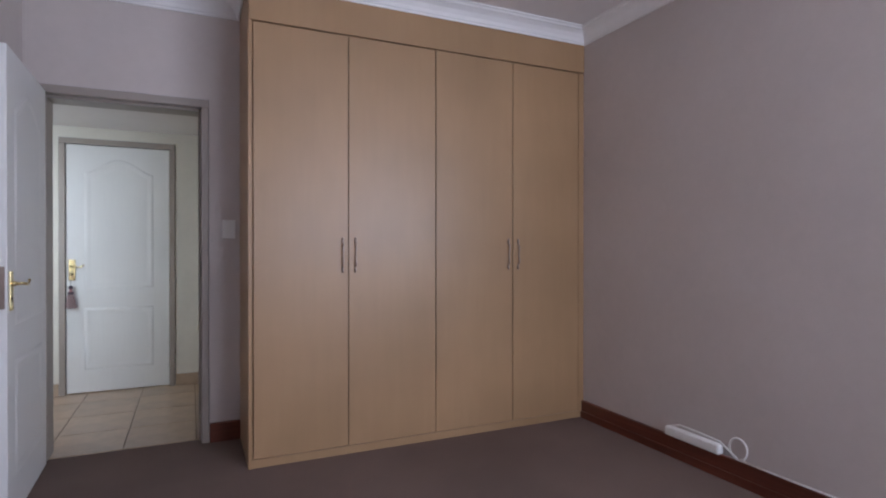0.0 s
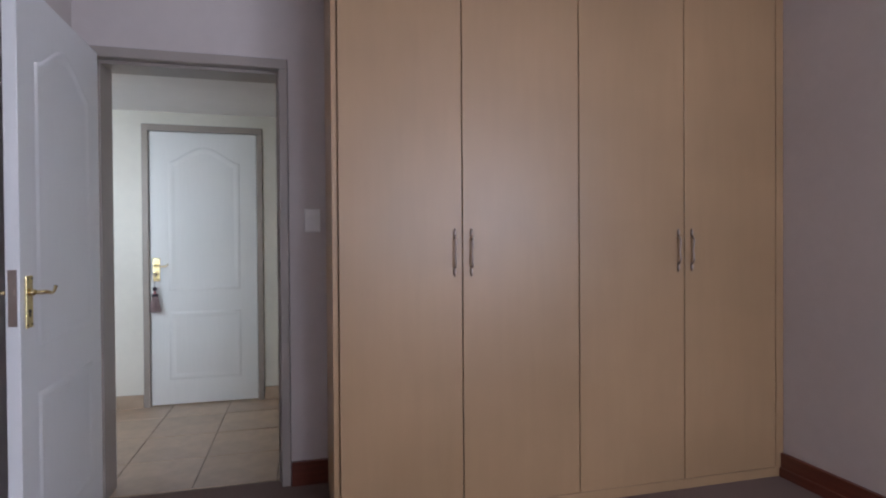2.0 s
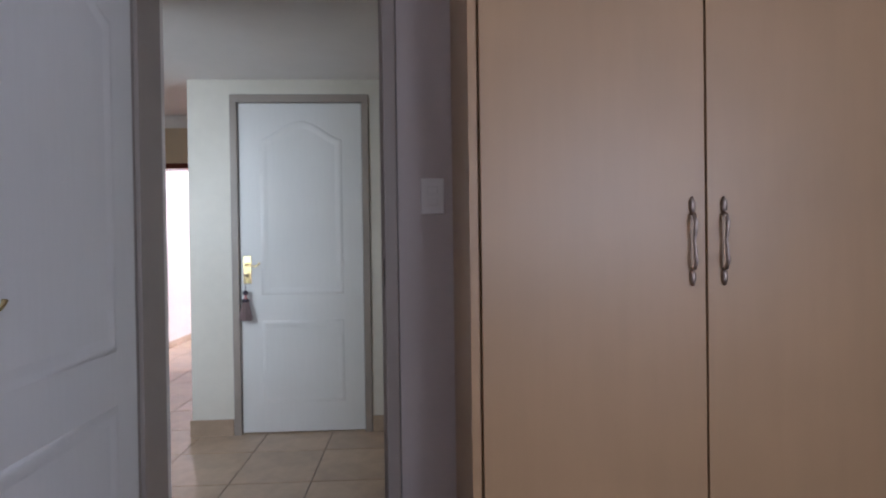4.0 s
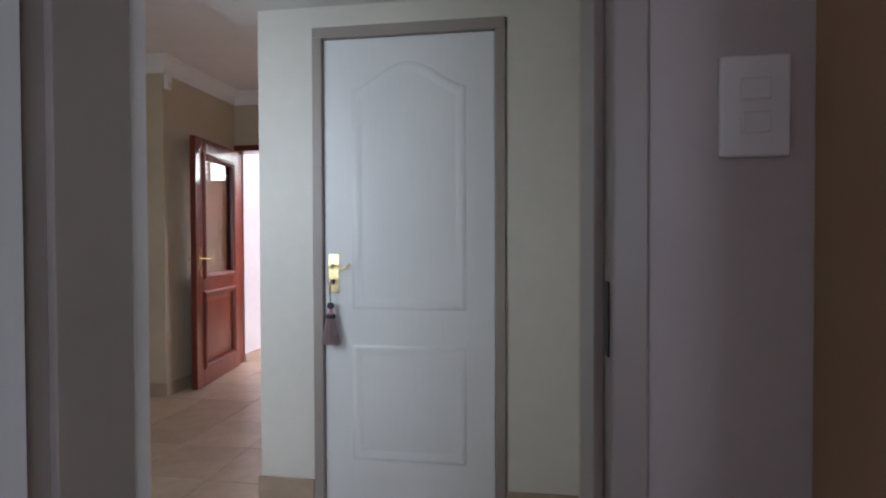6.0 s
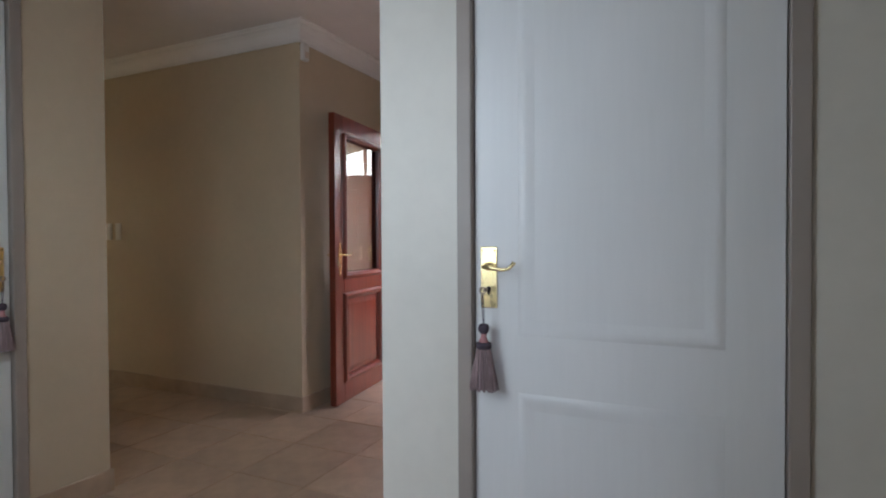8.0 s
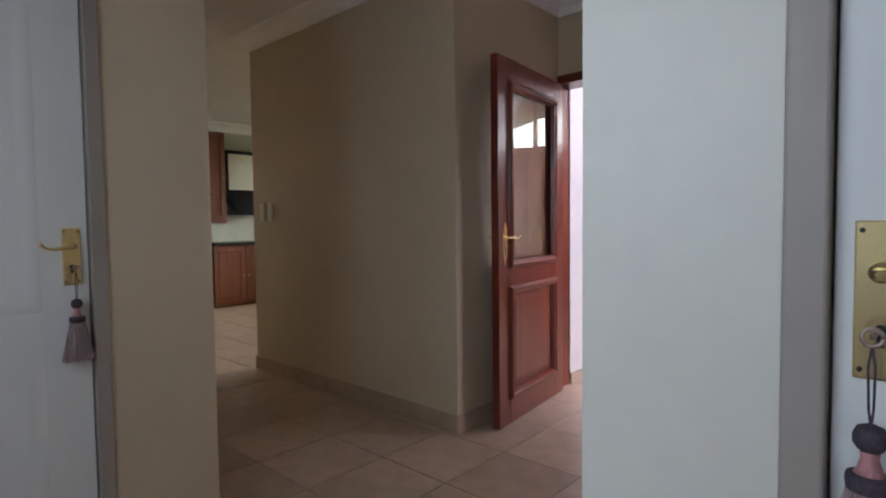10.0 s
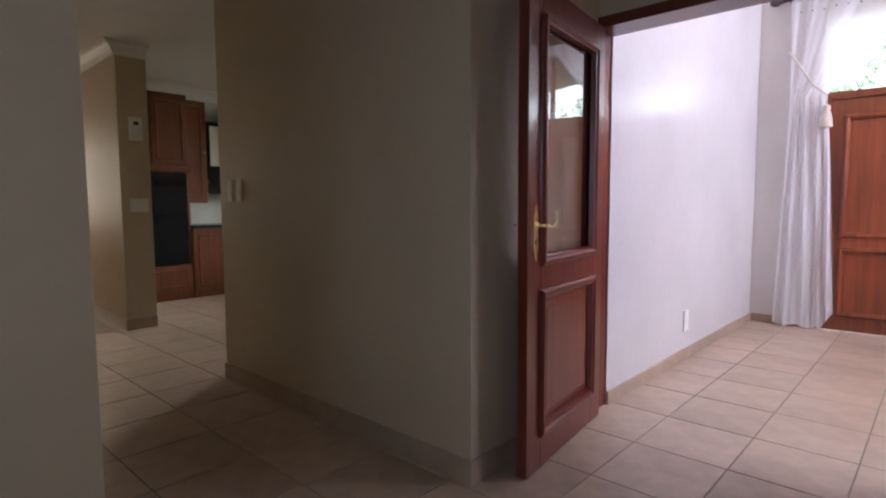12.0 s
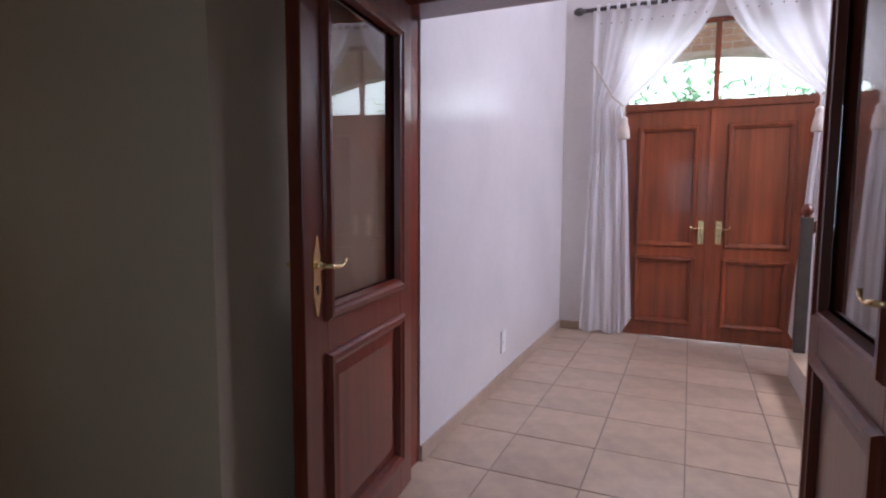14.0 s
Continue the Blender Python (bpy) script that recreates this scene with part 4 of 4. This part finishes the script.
sn = thing("alarm_sensor", pose(BLOCK_X, BLOCK_Y + 0.035, CEIL_H - 0.165, 0, 0, 90), "small white alarm sensor under the cornice", "sensor")
part("body", boxm(-0.028, 0.028, -0.035, 0, -0.055, 0.055, bevel=0.008), PLASTIC, sn)
part("lens", boxm(-0.018, 0.018, -0.037, -0.034, -0.04, 0.0, bevel=0.001), CREAM, sn)
ic = thing("intercom", pose(-6.22, 7.145, 1.78, 0, 0, 90), "white alarm keypad box on the cream wall end", "intercom")
part("body", boxm(-0.055, 0.055, -0.04, 0, -0.1, 0.1, bevel=0.01), PLASTIC, ic)
part("lens", boxm(-0.02, 0.02, -0.043, -0.039, 0.03, 0.06, bevel=0.001), DARK, ic)
th = thing("wall_control", pose(-6.22, 7.15, 1.11, 0, 0, 90), "white wall control panel on the cream wall end", "switch")
part("plate", boxm(-0.075, 0.075, -0.012, 0, -0.06, 0.06, bevel=0.004), PLASTIC, th)
part("display", boxm(-0.045, 0.045, -0.02, -0.011, -0.015, 0.035, bevel=0.003), PLASTIC, th)

# ---- outside the front door ----
structure("porch_paving", PAVE, (-5, 3, FRONT + 0.2, 15, -0.22, -0.05), label="pale porch paving", category="paving")
porch = thing("porch_wall", pose(FM, 13.6, 0), "tan face-brick porch wall with a wide arched opening", "porch", kind="structure")
bm = bmesh.new()
arch = [(-1.5 + 3.0 * k / 20, 2.68 + 0.3 * math.sin(math.pi * k / 20)) for k in range(21)]
prism(bm, [(-3.2, -0.05), (-1.5, -0.05)] + arch + [(1.5, -0.05), (3.2, -0.05), (3.2, 3.62), (-3.2, 3.62)], 0.012, 0.22)
part("mortar", bm, MORTAR, porch)
brick = boxm(-0.108, 0.108, 0, 0.1, -0.035, 0.035, bevel=0.004)
bme = bpy.data.meshes.new("brick")
brick.to_mesh(bme)
brick.free()
bme.materials.append(BRICK)
for r in range(43):
    for c in range(-14, 15):
        x, z = c * 0.228 + (0.114 if r % 2 else 0), 0.0 + r * 0.083
        if abs(x) > 3.05:
            continue
        low = 2.73 + 0.3 * math.sin(math.pi * (min(1.5, max(-1.5, x)) + 1.5) / 3)
        if (abs(x) < 1.6 and z < low + 0.02) or z < 1.6 and abs(x) > 2.2:
            continue
        b = new("brick", bme)
        b.parent = porch
        b.matrix_basis = pose(x, 0, z)
structure("porch_roof", CEIL, (-5, 3, FRONT + 0.2, 13.9, 3.62, 3.75), label="porch roof slab", category="roof")


def tree(x, y, h, seed, label):
    rnd = random.Random(seed)
    t = thing("tree", pose(x, y, -0.22), label, "tree", "garden trees")
    bm = bmesh.new()
    tube(bm, [(0, 0, 0), (0.05, 0.03, h * 0.25), (0, 0.06, h * 0.5), (0.1, 0, h * 0.75)], [0.16, 0.13, 0.1, 0.05], 10)
    tips = []
    for k in range(16):
        a, z = rnd.uniform(0, 6.28), h * rnd.uniform(0.25, 0.75)
        r = rnd.uniform(0.7, 1.9)
        e = (r * math.cos(a), r * math.sin(a), z + rnd.uniform(0.1, 0.9))
        tube(bm, [(0, 0.03, z), (e[0] * 0.5, e[1] * 0.5, z + 0.3), e], [0.05, 0.035, 0.012], 6)
        tips.append(e)
    part("trunk", bm, BARK, t, "grey bark trunk and limbs")
    vs, fs = [], []
    for e in tips:
        for k in range(48):
            p = Vector(e) + Vector([rnd.gauss(0, 0.42) for _ in range(3)])
            u = Vector([rnd.gauss(0, 1) for _ in range(3)]).normalized()
            v = u.orthogonal().normalized()
            s = rnd.uniform(0.1, 0.19)
            i = len(vs)
            vs += [p - u * s, p + v * s * 0.45, p + u * s, p - v * s * 0.45]
            fs.append((i, i + 1, i + 2, i + 3))
    me = bpy.data.meshes.new("crown")
    me.from_pydata(vs, [], fs)
    me.materials.append(LEAF)
    c = new("crown", me)
    c.parent = t
    tagged(c, "loose green leafy crown", kind="stuff")


tree(-2.2, 21, 4.6, 3, "leafy green garden tree in sunlight")
tree(1.0, 22, 4.4, 5, "leafy green garden tree in sunlight")
tree(-5.4, 23.5, 4.8, 8, "leafy green garden tree in sunlight")

GLOW = bpy.data.materials.new("bright hazy sky")
GLOW.use_nodes = True
gp = GLOW.node_tree.nodes["Principled BSDF"]
gp.inputs["Base Color"].default_value = (0.8, 0.82, 0.85, 1)
gp.inputs["Emission Color"].default_value = (0.95, 0.98, 1.0, 1)
gp.inputs["Emission Strength"].default_value = 90.0
obj("backdrop", boxm(-45, 45, 58, 58.5, -0.2, 30), GLOW, None, "bright hazy sky beyond the garden", "sky", "structure")

# ---- floor tiles ----
P, Q = 0.4, 0.418
tb = boxm(-P / 2 + 0.003, P / 2 - 0.003, -Q / 2 + 0.003, Q / 2 - 0.003, -0.012, 0.0, bevel=0.0015)
tme = bpy.data.meshes.new("tile")
tb.to_mesh(tme)
tb.free()
tme.materials.append(TILE)
far = bmesh.new()
rt = random.Random(2)


def lay(x0, y0, x_from, x_to, y_from, y_to, near):
    i0, i1 = math.floor((x_from - x0) / P), math.ceil((x_to - x0) / P)
    j0, j1 = round((y_from - y0) / Q), round((y_to - y0) / Q)
    for i in range(i0, i1):
        for j in range(j0, j1):
            cx, cy = x0 + (i + 0.5) * P, y0 + (j + 0.5) * Q
            if near:
                b = new("tile", tme)
                b.parent = floor
                b.matrix_basis = pose(cx, cy, rt.uniform(-0.0008, 0.0004), 0, 0, 180 * rt.randrange(2))
            else:
                box(far, cx - P / 2 + 0.003, cx + P / 2 - 0.003, cy - Q / 2 + 0.003, cy + Q / 2 - 0.003, -0.012, 0)


lay(0.085, 4.43, -4.6, 0.6, 4.0, 8.19, True)
lay(0.085, 4.43, ENT_L, -0.3, 8.19, 11.1, True)
lay(0.085, 4.43, -11.0, -4.72, 5.6, 10.5, False)
obj("tiles_far", far, TILE, floor, "", "", "stuff")
